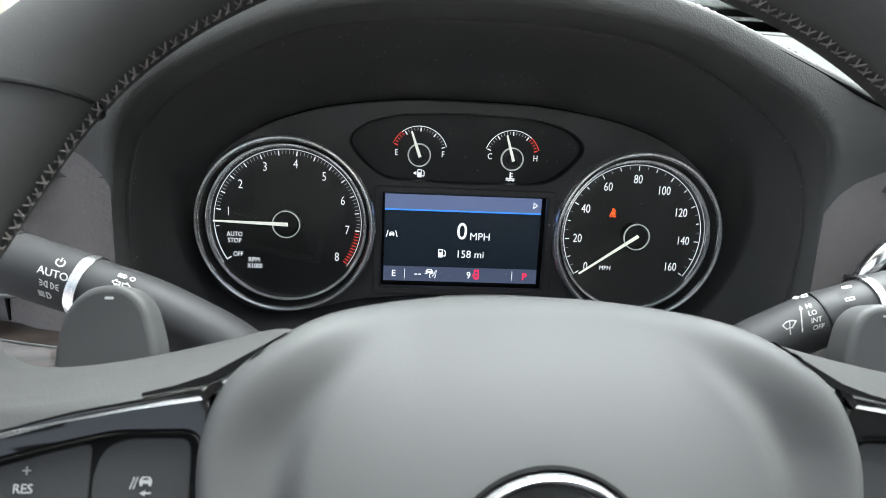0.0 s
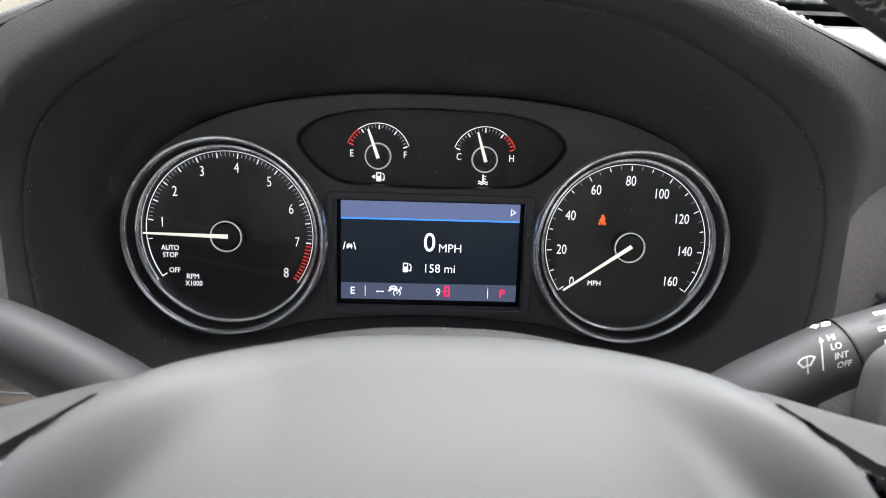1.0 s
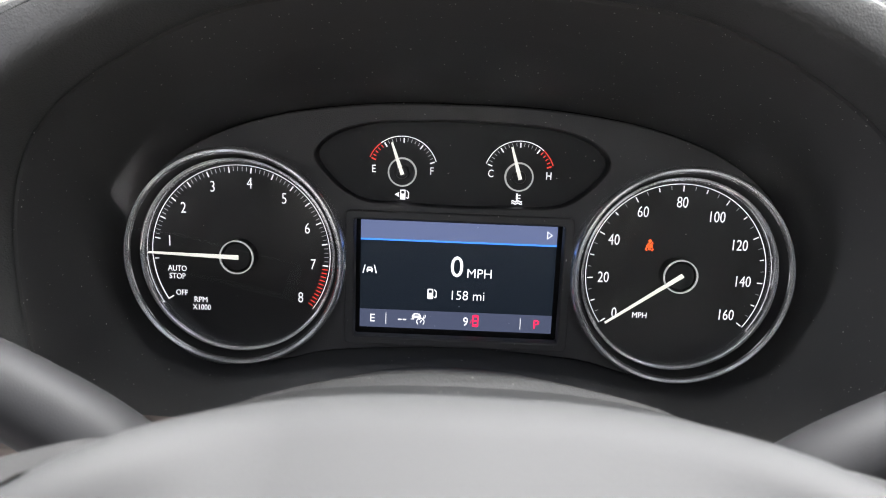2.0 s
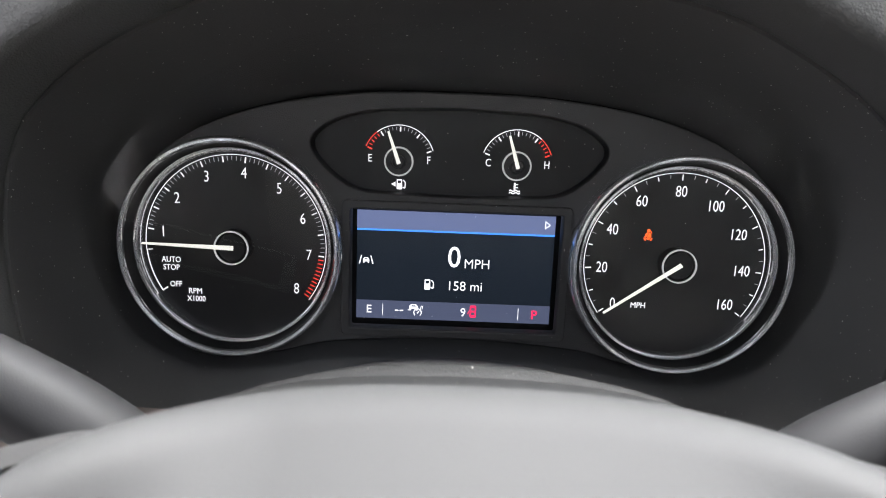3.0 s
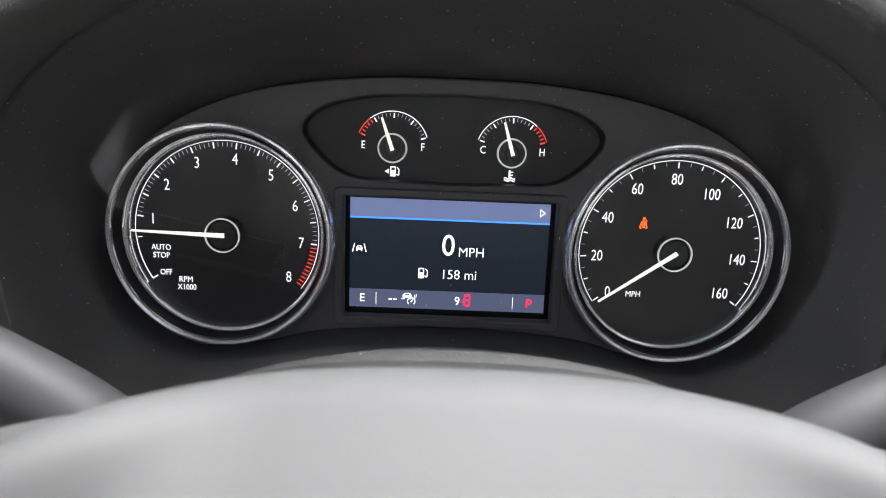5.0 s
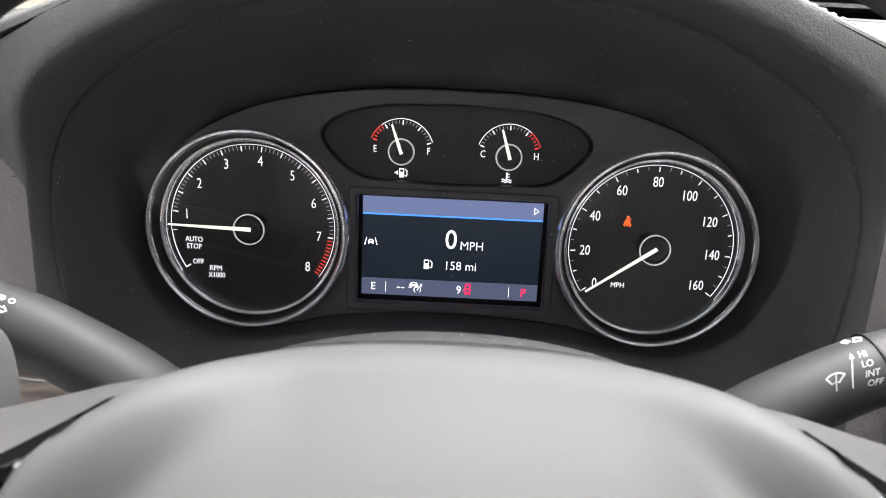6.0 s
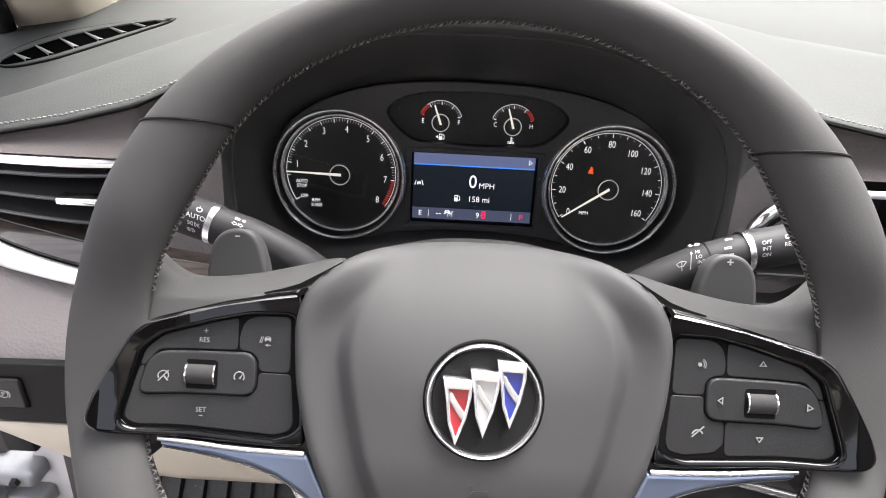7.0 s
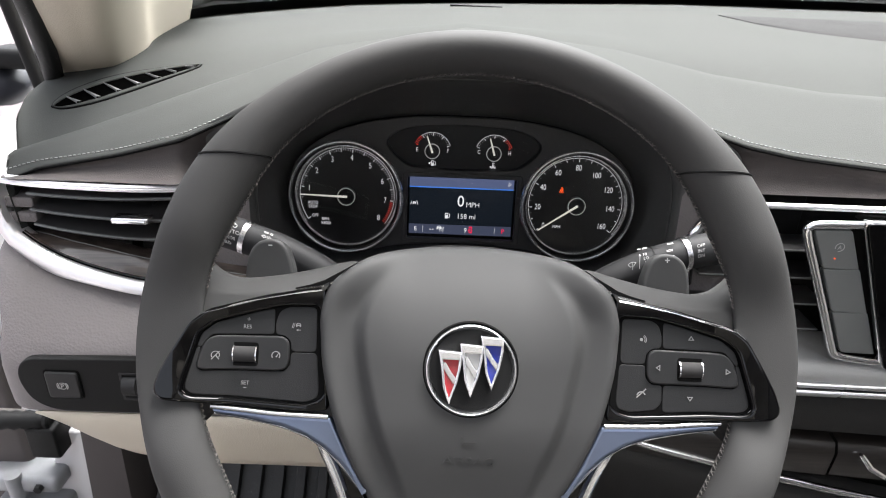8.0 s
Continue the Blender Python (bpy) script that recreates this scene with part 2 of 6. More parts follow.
def lettering(text, size, x, z, y, depth=0.0002, stretch=1.0, bold=0.0):
    """Words as a thin mesh, capitals about size high, with the middle at x, z."""
    cu = bpy.data.curves.new("words", "FONT")
    cu.body, cu.align_x, cu.align_y = text, "CENTER", "CENTER"
    cu.size, cu.extrude, cu.offset, cu.resolution_u = size / 0.69, depth / 2, bold, 3
    me = from_curve(cu, Matrix.Identity(4))
    xs = [v.co.x for v in me.vertices]
    ys = [v.co.y for v in me.vertices]
    mx, my = (min(xs) + max(xs)) / 2, (min(ys) + max(ys)) / 2
    me.transform(Matrix.Translation((x, y, z)) @ FACE @ Matrix.Diagonal((stretch, 1, 1, 1)) @ Matrix.Translation((-mx, -my, 0)))
    return me


def merged(meshes):
    bm = bmesh.new()
    for me in meshes:
        bm.from_mesh(me)
        bpy.data.meshes.remove(me)
    return bm


def circle(cx, cz, r, n=64, a0=0.0, a1=360.0, ends=False):
    k = n if not ends else n - 1
    return [(cx + r * math.cos(radians(a0 + (a1 - a0) * i / k)), cz + r * math.sin(radians(a0 + (a1 - a0) * i / k))) for i in range(n)]


def arc_strip(cx, cz, r0, r1, a0, a1, n=48):
    return circle(cx, cz, r0, n, a0, a1, True) + circle(cx, cz, r1, n, a1, a0, True)


def rounded(points, r, n=5):
    """A closed outline with its corners rounded by about r."""
    out, k = [], len(points)
    for i in range(k):
        p, a, b = Vector(points[i]), Vector(points[i - 1]), Vector(points[(i + 1) % k])
        ra, rb = min(r, (a - p).length * 0.48), min(r, (b - p).length * 0.48)
        s, e = p + (a - p).normalized() * ra, p + (b - p).normalized() * rb
        for j in range(n + 1):
            t = j / n
            q = s * (1 - t) ** 2 + p * 2 * t * (1 - t) + e * t ** 2
            out.append((q.x, q.y))
    return out


def box2(x0, z0, x1, z1, r=0.001, n=4):
    return rounded([(x0, z0), (x1, z0), (x1, z1), (x0, z1)], r, n)


def mm(points, side=1):
    return [(side * x * MM, z * MM) for x, z in (points if side > 0 else reversed(points))]


def spline(points, n, closed=False):
    """Catmull-Rom through the points, n steps a span."""
    p = [Vector(q) for q in points]
    k, out = len(p), []
    for i in range(k if closed else k - 1):
        if closed:
            a, b, c, d = p[i - 1], p[i], p[(i + 1) % k], p[(i + 2) % k]
        else:
            a, b, c, d = p[max(i - 1, 0)], p[i], p[i + 1], p[min(i + 2, k - 1)]
        for j in range(n):
            t = j / n
            out.append(0.5 * (2 * b + (c - a) * t + (2 * a - 5 * b + 4 * c - d) * t * t + (3 * b - a - 3 * c + d) * t ** 3))
    if not closed:
        out.append(p[-1])
    return out


def loft(rows, closed=False, caps=False):
    """A sheet through rows of points, all of one length."""
    bm = bmesh.new()
    grid = [[bm.verts.new(q) for q in row] for row in rows]
    for r0, r1 in zip(grid, grid[1:]):
        k = len(r0)
        for i in range(k if closed else k - 1):
            j = (i + 1) % k
            bm.faces.new((r0[i], r0[j], r1[j], r1[i]))
    if caps:
        bm.faces.new(grid[0][::-1])
        bm.faces.new(grid[-1])
    bmesh.ops.recalc_face_normals(bm, faces=bm.faces)
    return bm


def thick(bm, t):
    """Gives a sheet its thickness, on the side away from its normals."""
    bmesh.ops.solidify(bm, geom=bm.faces[:], thickness=t)
    bmesh.ops.recalc_face_normals(bm, faces=bm.faces)
    return bm


def tube(path, radii, sides=20, squash=1.0, closed=False, caps=True):
    """A round bar along a path of points, with a radius at each."""
    rows = []
    p = [Vector(q) for q in path]
    k = len(p)
    up = Vector((0, 1, 0.001))
    for i, q in enumerate(p):
        d = (p[(i + 1) % k] - p[i - 1]) if closed else (p[min(i + 1, k - 1)] - p[max(i - 1, 0)])
        d.normalize()
        s = d.cross(up).normalized()
        u = s.cross(d).normalized()
        rows.append([q + radii[i] * (s * math.cos(2 * math.pi * j / sides) + u * squash * math.sin(2 * math.pi * j / sides)) for j in range(sides)])
    if closed:
        rows.append(rows[0])
        bm = loft(rows, True)
        bmesh.ops.remove_doubles(bm, verts=bm.verts, dist=1e-6)
        return bm
    return loft(rows, True, caps)


def lathe(profile, cx, cz, n=160):
    """A turned shape round the axis through (cx, cz): profile points of (radius, y)."""
    rows = [[(cx + r * math.cos(2 * math.pi * i / n), y, cz + r * math.sin(2 * math.pi * i / n)) for i in range(n)] for r, y in profile]
    return loft(rows, True)


def block(x0, y0, z0, x1, y1, z1, bevel=0.002, segs=3):
    bm = bmesh.new()
    bmesh.ops.create_cube(bm, size=1.0, matrix=Matrix.Translation(((x0 + x1) / 2, (y0 + y1) / 2, (z0 + z1) / 2)) @ Matrix.Diagonal((abs(x1 - x0), abs(y1 - y0), abs(z1 - z0), 1)))
    if bevel:
        bmesh.ops.bevel(bm, geom=bm.edges[:], offset=bevel, segments=segs, affect="EDGES", profile=0.5)
    return bm


CAR = pose(0, 0, 1.0)  # upright frame of the car, with the display's middle as its origin

# ---- instrument cluster ----
cluster = thing("instrument_cluster", PANEL, "black instrument cluster with chrome-ringed dials and lit display", "instrument cluster")

B_HALF = [(0, 80), (40, 79), (80, 73.5), (110, 64), (132, 51), (147, 34), (152, 10), (149, -12), (139, -32), (115, -45), (84, -42), (55, -35.5), (0, -32.5)]
A_HALF = [(0, 112), (45, 110.5), (83, 104), (118, 88), (143, 70), (156, 50), (161, 20), (158, -20), (150, -50), (120, -68), (84, -66), (45, -64), (0, -63)]
LIP_HALF = [(0, 118), (45, 115.5), (86, 107), (121, 91), (146, 74), (160, 52), (166, 20), (163, -28), (154, -62), (120, -92), (80, -98), (40, -98), (0, -98)]
C_HALF = [(0, 131), (45, 128), (85, 119), (125, 104), (165, 87.5), (203, 62), (214, 20), (210, -30), (190, -80), (150, -120), (100, -130), (50, -130), (0, -130)]


def ring_of(half, grow=0.0):
    """A closed smooth outline, the same on both sides, in metres."""
    pts = half + [(-x, z) for x, z in half[-2:0:-1]]
    out = [Vector((q.x * MM, q.y * MM)) for q in spline([(x, z) for x, z in pts], 8, True)]
    mid = Vector((0, 0.02))
    return [q + (q - mid).normalized() * grow for q in out]


def at_y(ring, ys):
    return [(q.x, ys[i] if isinstance(ys, list) else ys, q.y) for i, q in enumerate(ring)]


pod_outline = rounded([(-69 * MM, 57 * MM), (-58 * MM, 67 * MM), (-38 * MM, 72 * MM), (0, 73.5 * MM), (38 * MM, 72 * MM), (58 * MM, 67 * MM), (69 * MM, 57 * MM), (60 * MM, 45 * MM), (47 * MM, 35.5 * MM), (0, 34 * MM), (-47 * MM, 35.5 * MM), (-60 * MM, 45 * MM)], 0.009, 6)
screen_hole = box2(-0.0480, -0.0278, 0.0480, 0.0278, 0.0012)
TACH, SPEED = (-0.1012, 0.0083), (0.1010, 0.0075)
mask = plate([[(q.x, q.y) for q in ring_of(B_HALF)], pod_outline[::-1], screen_hole[::-1], circle(*TACH, 0.0462)[::-1], circle(*SPEED, 0.0462)[::-1]], -0.009, -0.004, 0.0008)
part("mask", mask, MASK, cluster, "dusty charcoal plastic mask")
part("pod_wall", loft([[(x, -0.0075, z) for x, z in pod_outline], [(x * 0.985, 0.0, 0.053 + (z - 0.053) * 0.96) for x, z in pod_outline]], True), PODBLACK, cluster)
part("pod_face", plate([[(x * 0.995, 0.053 + (z - 0.053) * 0.99) for x, z in pod_outline]], -0.0022, 0.0), PODBLACK, cluster)
# raised frame round the display, and the back of the cluster
part("display_frame", plate([box2(-0.0525, -0.0318, 0.0525, 0.0318, 0.003), screen_hole[::-1]], -0.0108, -0.0085, 0.0009), MASK, cluster)
part("back_shell", plate([[(q.x, q.y) for q in ring_of(B_HALF, 0.004)]], 0.003, 0.02), DARK, cluster)


def ticks(cx, cz, r1, rows, y):
    """Radial marks: rows of (angle, length, width)."""
    bm = bmesh.new()
    for a, length, width in rows:
        u = Vector((math.cos(radians(a)), math.sin(radians(a))))
        s = Vector((-u.y, u.x)) * width / 2
        c = Vector((cx, cz))
        quad = [c + u * r1 + s, c + u * r1 - s, c + u * (r1 - length) - s, c + u * (r1 - length) + s]
        bm.faces.new([bm.verts.new((q.x, y, q.y)) for q in quad])
    bmesh.ops.recalc_face_normals(bm, faces=bm.faces)
    for f in bm.faces:
        if f.normal.y > 0:
            f.normal_flip()
    return thick(bm, 0.0002)


def needle(cx, cz, a, r0, r1, w0, w1, y):
    """A tapered pointer with a ridge, from r0 behind or at the hub to its tip at r1."""
    u = Vector((math.cos(radians(a)), 0, math.sin(radians(a))))
    s = Vector((-u.z, 0, u.x))
    c = Vector((cx, y, cz))
    rows = []
    for r, w in ((r0, w0), (r0 + (r1 - r0) * 0.5, (w0 + w1) / 2), (r1, w1)):
        p = c + u * r
        rows.append([p - s * w, p - s * w * 0.6 + Vector((0, -0.0009, 0)), p + Vector((0, -0.0013, 0)), p + s * w * 0.6 + Vector((0, -0.0009, 0)), p + s * w, p + Vector((0, 0.0003, 0))])
    return loft(rows, True, True)


def big_dial(name, label, centre):
    cx, cz = centre
    face = part(name, plate([circle(cx, cz, 0.0432, 96)], -0.0075, -0.005), DIAL, cluster, label)
    part("outer_ring", lathe([(0.0503, -0.006), (0.0503, -0.0160), (0.0500, -0.0178), (0.0494, -0.0190), (0.0488, -0.0194), (0.0484, -0.0189), (0.0482, -0.0182), (0.0479, -0.0188), (0.0474, -0.0190), (0.0470, -0.0183), (0.0469, -0.0170)], cx, cz), BEZEL, face, "bright chrome ring", 60)
    part("ring_wall", lathe([(0.0470, -0.0178), (0.0463, -0.0130), (0.0450, -0.0112), (0.0462, -0.004)], cx, cz), DIAL, face)
    part("inner_ring", lathe([(0.0455, -0.0106), (0.0453, -0.0122), (0.0448, -0.0129), (0.0443, -0.0124), (0.0440, -0.0118), (0.0436, -0.0122), (0.0432, -0.0117), (0.0430, -0.0105), (0.0430, -0.0072)], cx, cz), BEZEL, face, "thin chrome inner ring", 60)
    part("hub_ring", lathe([(0.0078, -0.0138), (0.0078, -0.0147), (0.0077, -0.0151), (0.0074, -0.0151), (0.0072, -0.0147), (0.0072, -0.0138)], cx, cz, 64), HUBRING, face, "thin chrome hub ring brightened by an added glow")
    part("hub_wall", lathe([(0.0077, -0.0074), (0.0077, -0.0141), (0.0071, -0.0141), (0.0070, -0.0120)], cx, cz, 48), PODBLACK, face)
    part("hub", lathe([(0.0001, -0.0142), (0.0060, -0.0140), (0.0068, -0.0130), (0.0070, -0.0074)], cx, cz, 40), PODBLACK, face)
    return face


tach = big_dial("tachometer", "round black rev counter with white numerals and red zone", TACH)


def tach_angle(v):
    return 170.6 - 29.35 * (v - 1)


for v in range(1, 9):
    a = radians(tach_angle(v))
    part("numeral", lettering(str(v), 0.0050, TACH[0] + 0.0338 * math.cos(a), TACH[1] + 0.0338 * math.sin(a), -0.0077, stretch=0.76, bold=-0.00006), LIT, tach)
minor = [(tach_angle(1 + k / 10), 0.0019, 0.00022) for k in range(0, 61) if k % 5]
major = [(tach_angle(1 + k / 2), 0.0026, 0.00058) for k in range(0, 13)] + [(184.6, 0.002, 0.0004)]
part("minor_ticks", ticks(*TACH, 0.0408, minor, -0.0076), LIT_THIN, tach)
part("major_ticks", ticks(*TACH, 0.0408, major, -0.0076), LIT, tach)
part("red_zone", ticks(*TACH, 0.0408, [(tach_angle(7 + k / 11), 0.0026, 0.00042) for k in range(1, 12)], -0.0076), LIT_RED, tach, "red rev limit marks")
part("dial_arc", plate([arc_strip(*TACH, 0.0414, 0.0417, -36.5, 184.6, 90)], -0.0077, -0.0074), LIT, tach)
part("off_arc", plate([arc_strip(*TACH, 0.0412, 0.0416, 184.6, 212.8, 20)], -0.0077, -0.0074), LIT, tach)
part("off_tick", ticks(*TACH, 0.0416, [(212.8, 0.003, 0.0006)], -0.0076), LIT, tach)
part("lettering", lettering("AUTO", 0.0026, -0.1315, 0.0007, -0.0077, stretch=0.85), LIT, tach)
part("lettering", lettering("STOP", 0.0026, -0.1315, -0.0030, -0.0077, stretch=0.85), LIT, tach)
part("lettering", lettering("OFF", 0.0026, -0.1297, -0.0109, -0.0077, stretch=0.85), LIT, tach)
part("lettering", lettering("RPM", 0.0026, -0.1208, -0.0140, -0.0077, stretch=0.92), LIT, tach)
part("lettering", lettering("X1000", 0.0026, -0.1205, -0.0177, -0.0077, stretch=0.85), LIT, tach)
part("needle", needle(*TACH, 178.7, -0.001, 0.0398, 0.0011, 0.0005, -0.0146), NEEDLE, tach, "ivory lit needle")

speed = big_dial("speedometer", "round black speedometer with white numerals", SPEED)


def speed_angle(v):
    return 216.4 - 1.577 * v


for v in range(0, 161, 20):
    a = radians(speed_angle(v))
    r = 0.0333 if v < 100 else 0.0318
    part("numeral", lettering(str(v), 0.0050, SPEED[0] + r * math.cos(a), SPEED[1] + r * math.sin(a), -0.0077, stretch=0.75, bold=-0.00006), LIT, speed)
part("minor_ticks", ticks(*SPEED, 0.0408, [(speed_angle(5 + 10 * k), 0.0017, 0.0002) for k in range(16)], -0.0076), LIT_THIN, speed)
part("major_ticks", ticks(*SPEED, 0.0408, [(speed_angle(10 * k), 0.0026 if k % 2 == 0 else 0.0019, 0.0005) for k in range(17)], -0.0076), LIT, speed)
part("dial_arc", plate([arc_strip(*SPEED, 0.0414, 0.0417, -36.0, 216.6, 100)], -0.0077, -0.0074), LIT, speed)
part("lettering", lettering("MPH", 0.0026, 0.0862, -0.0130, -0.0077, stretch=0.95), LIT, speed)
part("needle", needle(*SPEED, 215.0, -0.001, 0.0398, 0.0011, 0.0005, -0.0146), NEEDLE, speed, "ivory lit needle")
bx, bz = 0.0879, 0.0200
BELT = [[(-2.2, -0.9), (-1.5, 1.0), (-0.9, 1.55), (0.1, 1.6), (-1.3, -0.9)], [(-0.8, -0.9), (0.55, 1.5), (0.9, 1.35), (1.5, 0.6), (1.7, -0.9)], [(-2.7, -1.3), (-1.6, -1.2), (-1.2, -2.4), (-1.9, -2.4)], [(-0.9, -1.3), (0.9, -1.3), (0.7, -2.0), (-0.7, -2.0)], [(1.6, -1.2), (2.5, -1.3), (1.9, -2.4), (1.2, -2.4)], [(1.2, 1.9), (1.5, 2.2), (2.0, 1.3), (1.7, 1.1)]]
belt = merged([plate([circle(bx, bz + 0.00235, 0.00072, 16)], -0.0078, -0.0076)] + [plate([[(bx + x * 0.0008, bz + z * 0.00092) for x, z in poly]], -0.0078, -0.0076) for poly in BELT])
part("seat_belt_symbol", belt, TELL, speed, "glowing orange warning symbol")


def pump(x, z, s, y):
    """A fuel pump symbol, s high."""
    return [plate([box2(x - 0.42 * s, z - 0.5 * s, x + 0.12 * s, z + 0.5 * s, 0.06 * s), box2(x - 0.32 * s, z + 0.1 * s, x + 0.02 * s, z + 0.38 * s, 0.03 * s)[::-1]], y, y + 0.0002),
            plate([rounded([(x + 0.2 * s, z + 0.42 * s), (x + 0.27 * s, z + 0.46 * s), (x + 0.48 * s, z + 0.22 * s), (x + 0.48 * s, z - 0.3 * s), (x + 0.36 * s, z - 0.42 * s), (x + 0.16 * s, z - 0.3 * s), (x + 0.16 * s, z - 0.22 * s), (x + 0.36 * s, z - 0.3 * s), (x + 0.4 * s, z + 0.16 * s)], 0.03 * s)], y, y + 0.0002)]


def small_gauge(name, label, cx, cz, a0, a1, low, high, red_low, at):
    face = part(name, plate([circle(cx, cz, 0.0062, 40)], -0.0030, -0.0018), DIAL, cluster, label)
    part("hub_ring", lathe([(0.0068, -0.0020), (0.0066, -0.0040), (0.0063, -0.0045), (0.0060, -0.0040), (0.0059, -0.0020)], cx, cz, 48), HUBRING, face, "thin chrome hub ring brightened by an added glow")
    part("hub", lathe([(0.0001, -0.0058), (0.0026, -0.0058), (0.0030, -0.0050), (0.0031, -0.0024)], cx, cz, 32), DIAL, face)
    white, thin, red = [], [], []
    for k in range(0, 21):
        f = k / 20
        a = a0 + (a1 - a0) * f
        in_red = f < 0.22 if red_low else f > 0.78
        row = (a, 0.0022, 0.0006) if k % 5 == 0 else (a, 0.0015, 0.00022)
        if in_red:
            red.append((row[0], row[1], max(row[2], 0.0004)))
        elif k % 5 == 0:
            white.append(row)
        else:
            thin.append(row)
    part("major_ticks", ticks(cx, cz, 0.0156, white, -0.0024), LIT, face)
    part("minor_ticks", ticks(cx, cz, 0.0156, thin, -0.0024), LIT_THIN, face)
    part("red_ticks", ticks(cx, cz, 0.0156, red, -0.0024), LIT_RED, face, "red marks")
    cut = a0 + (a1 - a0) * (0.21 if red_low else 0.79)
    ra, wa = ((a0, cut), (cut, a1)) if red_low else ((cut, a1), (a0, cut))
    part("dial_arc", plate([arc_strip(cx, cz, 0.0162, 0.01655, *wa, 40)], -0.0026, -0.0023), LIT, face)
    part("red_arc", plate([arc_strip(cx, cz, 0.0162, 0.01655, *ra, 16)], -0.0026, -0.0023), LIT_RED, face)
    part("lettering", lettering(low, 0.0034, cx - 0.0131, cz + 0.0012, -0.0024, stretch=0.8), LIT, face)
    part("lettering", lettering(high, 0.0034, cx + 0.0137, cz + 0.0010, -0.0024, stretch=0.8), LIT, face)
    part("needle", needle(cx, cz, at, -0.001, 0.0142, 0.0010, 0.0005, -0.0056), NEEDLE, face, "ivory lit needle")
    return face


fuel = small_gauge("fuel_gauge", "small fuel gauge with white arc and needle", -0.0275, 0.0492, 157, 19, "E", "F", True, 109.5)
part("pump_symbol", merged(pump(-0.0263, 0.0388, 0.0046, -0.0024) + [plate([[(-0.0308, 0.0388), (-0.0288, 0.0399), (-0.0288, 0.0377)]], -0.0024, -0.0022)]), LIT, fuel)
temp = small_gauge("temperature_gauge", "small engine temperature gauge with white arc and needle", 0.0265, 0.0490, 160, 20, "C", "H", False, 107)
wave = [plate([[(0.0236 + 0.0005 * k, z + 0.0003 * math.sin(k * 1.25)) for k in range(11)] + [(0.0236 + 0.0005 * k, z + 0.0006 + 0.0003 * math.sin(k * 1.25)) for k in range(10, -1, -1)]], -0.0024, -0.0022) for z in (0.0364, 0.0374)]
part("thermometer_symbol", merged(wave + [plate([box2(0.0257, 0.0376, 0.0265, 0.0414, 0.0003)], -0.0024, -0.0022), plate([box2(0.0265, 0.0390, 0.0277, 0.0394, 0.0001)], -0.0024, -0.0022), plate([box2(0.0265, 0.0404, 0.0277, 0.0408, 0.0001)], -0.0024, -0.0022)]), LIT, temp)

# display: picture area 93 x 52.4 mm
DW, DH = 0.0930, 0.0524


def su(u):
    return (u - 0.5) * DW


def sv(v):
    return (0.5 - v) * DH


display = part("display", plate([box2(-DW / 2 - 0.002, -DH / 2 - 0.002, DW / 2 + 0.002, DH / 2 + 0.002, 0.001)], 0.0, 0.002), DARK, cluster, "lit colour driver display")
part("picture", plate([box2(su(0), sv(1), su(1), sv(0), 0.0001)], -0.0003, 0.0), SCREEN, display)
part("top_bar", plate([box2(su(0), sv(0.168), su(1), sv(0), 0.0001)], -0.0005, -0.0002), SCR_TOP, display)
part("blue_line", plate([box2(su(0), sv(0.182), su(1), sv(0.168), 0.0001)], -0.0006, -0.0002), SCR_LINE, display)
part("low_bar", plate([box2(su(0), sv(1), su(1), sv(0.83), 0.0001)], -0.0005, -0.0002), SCR_LOW, display)
SY = -0.0007
part("lettering", lettering("0", 0.0099, su(0.497), sv(0.40), SY, stretch=0.92, bold=0.00004), SCR_TEXT, display)
part("lettering", lettering("MPH", 0.0044, su(0.614), sv(0.458), SY, stretch=0.98, bold=-0.00005), SCR_TEXT, display)
part("lettering", lettering("158 mi", 0.0045, su(0.56), sv(0.668), SY, stretch=0.96, bold=-0.00005), SCR_TEXT, display)
part("lettering", lettering("E", 0.0038, su(0.067), sv(0.912), SY), SCR_TEXT, display)
part("lettering", lettering("--", 0.0040, su(0.222), sv(0.918), SY, stretch=1.2), SCR_TEXT, display)
part("lettering", lettering("9", 0.0042, su(0.553), sv(0.915), SY, stretch=0.9), SCR_TEXT, display)
part("lettering", lettering("P", 0.0042, su(0.922), sv(0.915), SY, bold=0.00006), SCR_RED, display)
for u in (0.137, 0.838):
    part("separator", plate([box2(su(u) - 0.00012, sv(0.97), su(u) + 0.00012, sv(0.86), 0.00005)], SY, SY + 0.0002), SCR_TEXT, display)
part("pump_symbol", merged(pump(su(0.372), sv(0.665), 0.0050, SY)), SCR_TEXT, display)
ax, az = su(0.962), sv(0.08)
part("arrow_symbol", plate([[(ax - 0.0013, az + 0.0020), (ax + 0.0014, az), (ax - 0.0013, az - 0.0020)], [(ax - 0.0009, az - 0.0013), (ax + 0.0007, az), (ax - 0.0009, az + 0.0013)]], SY, SY + 0.0002), SCR_TEXT, display)


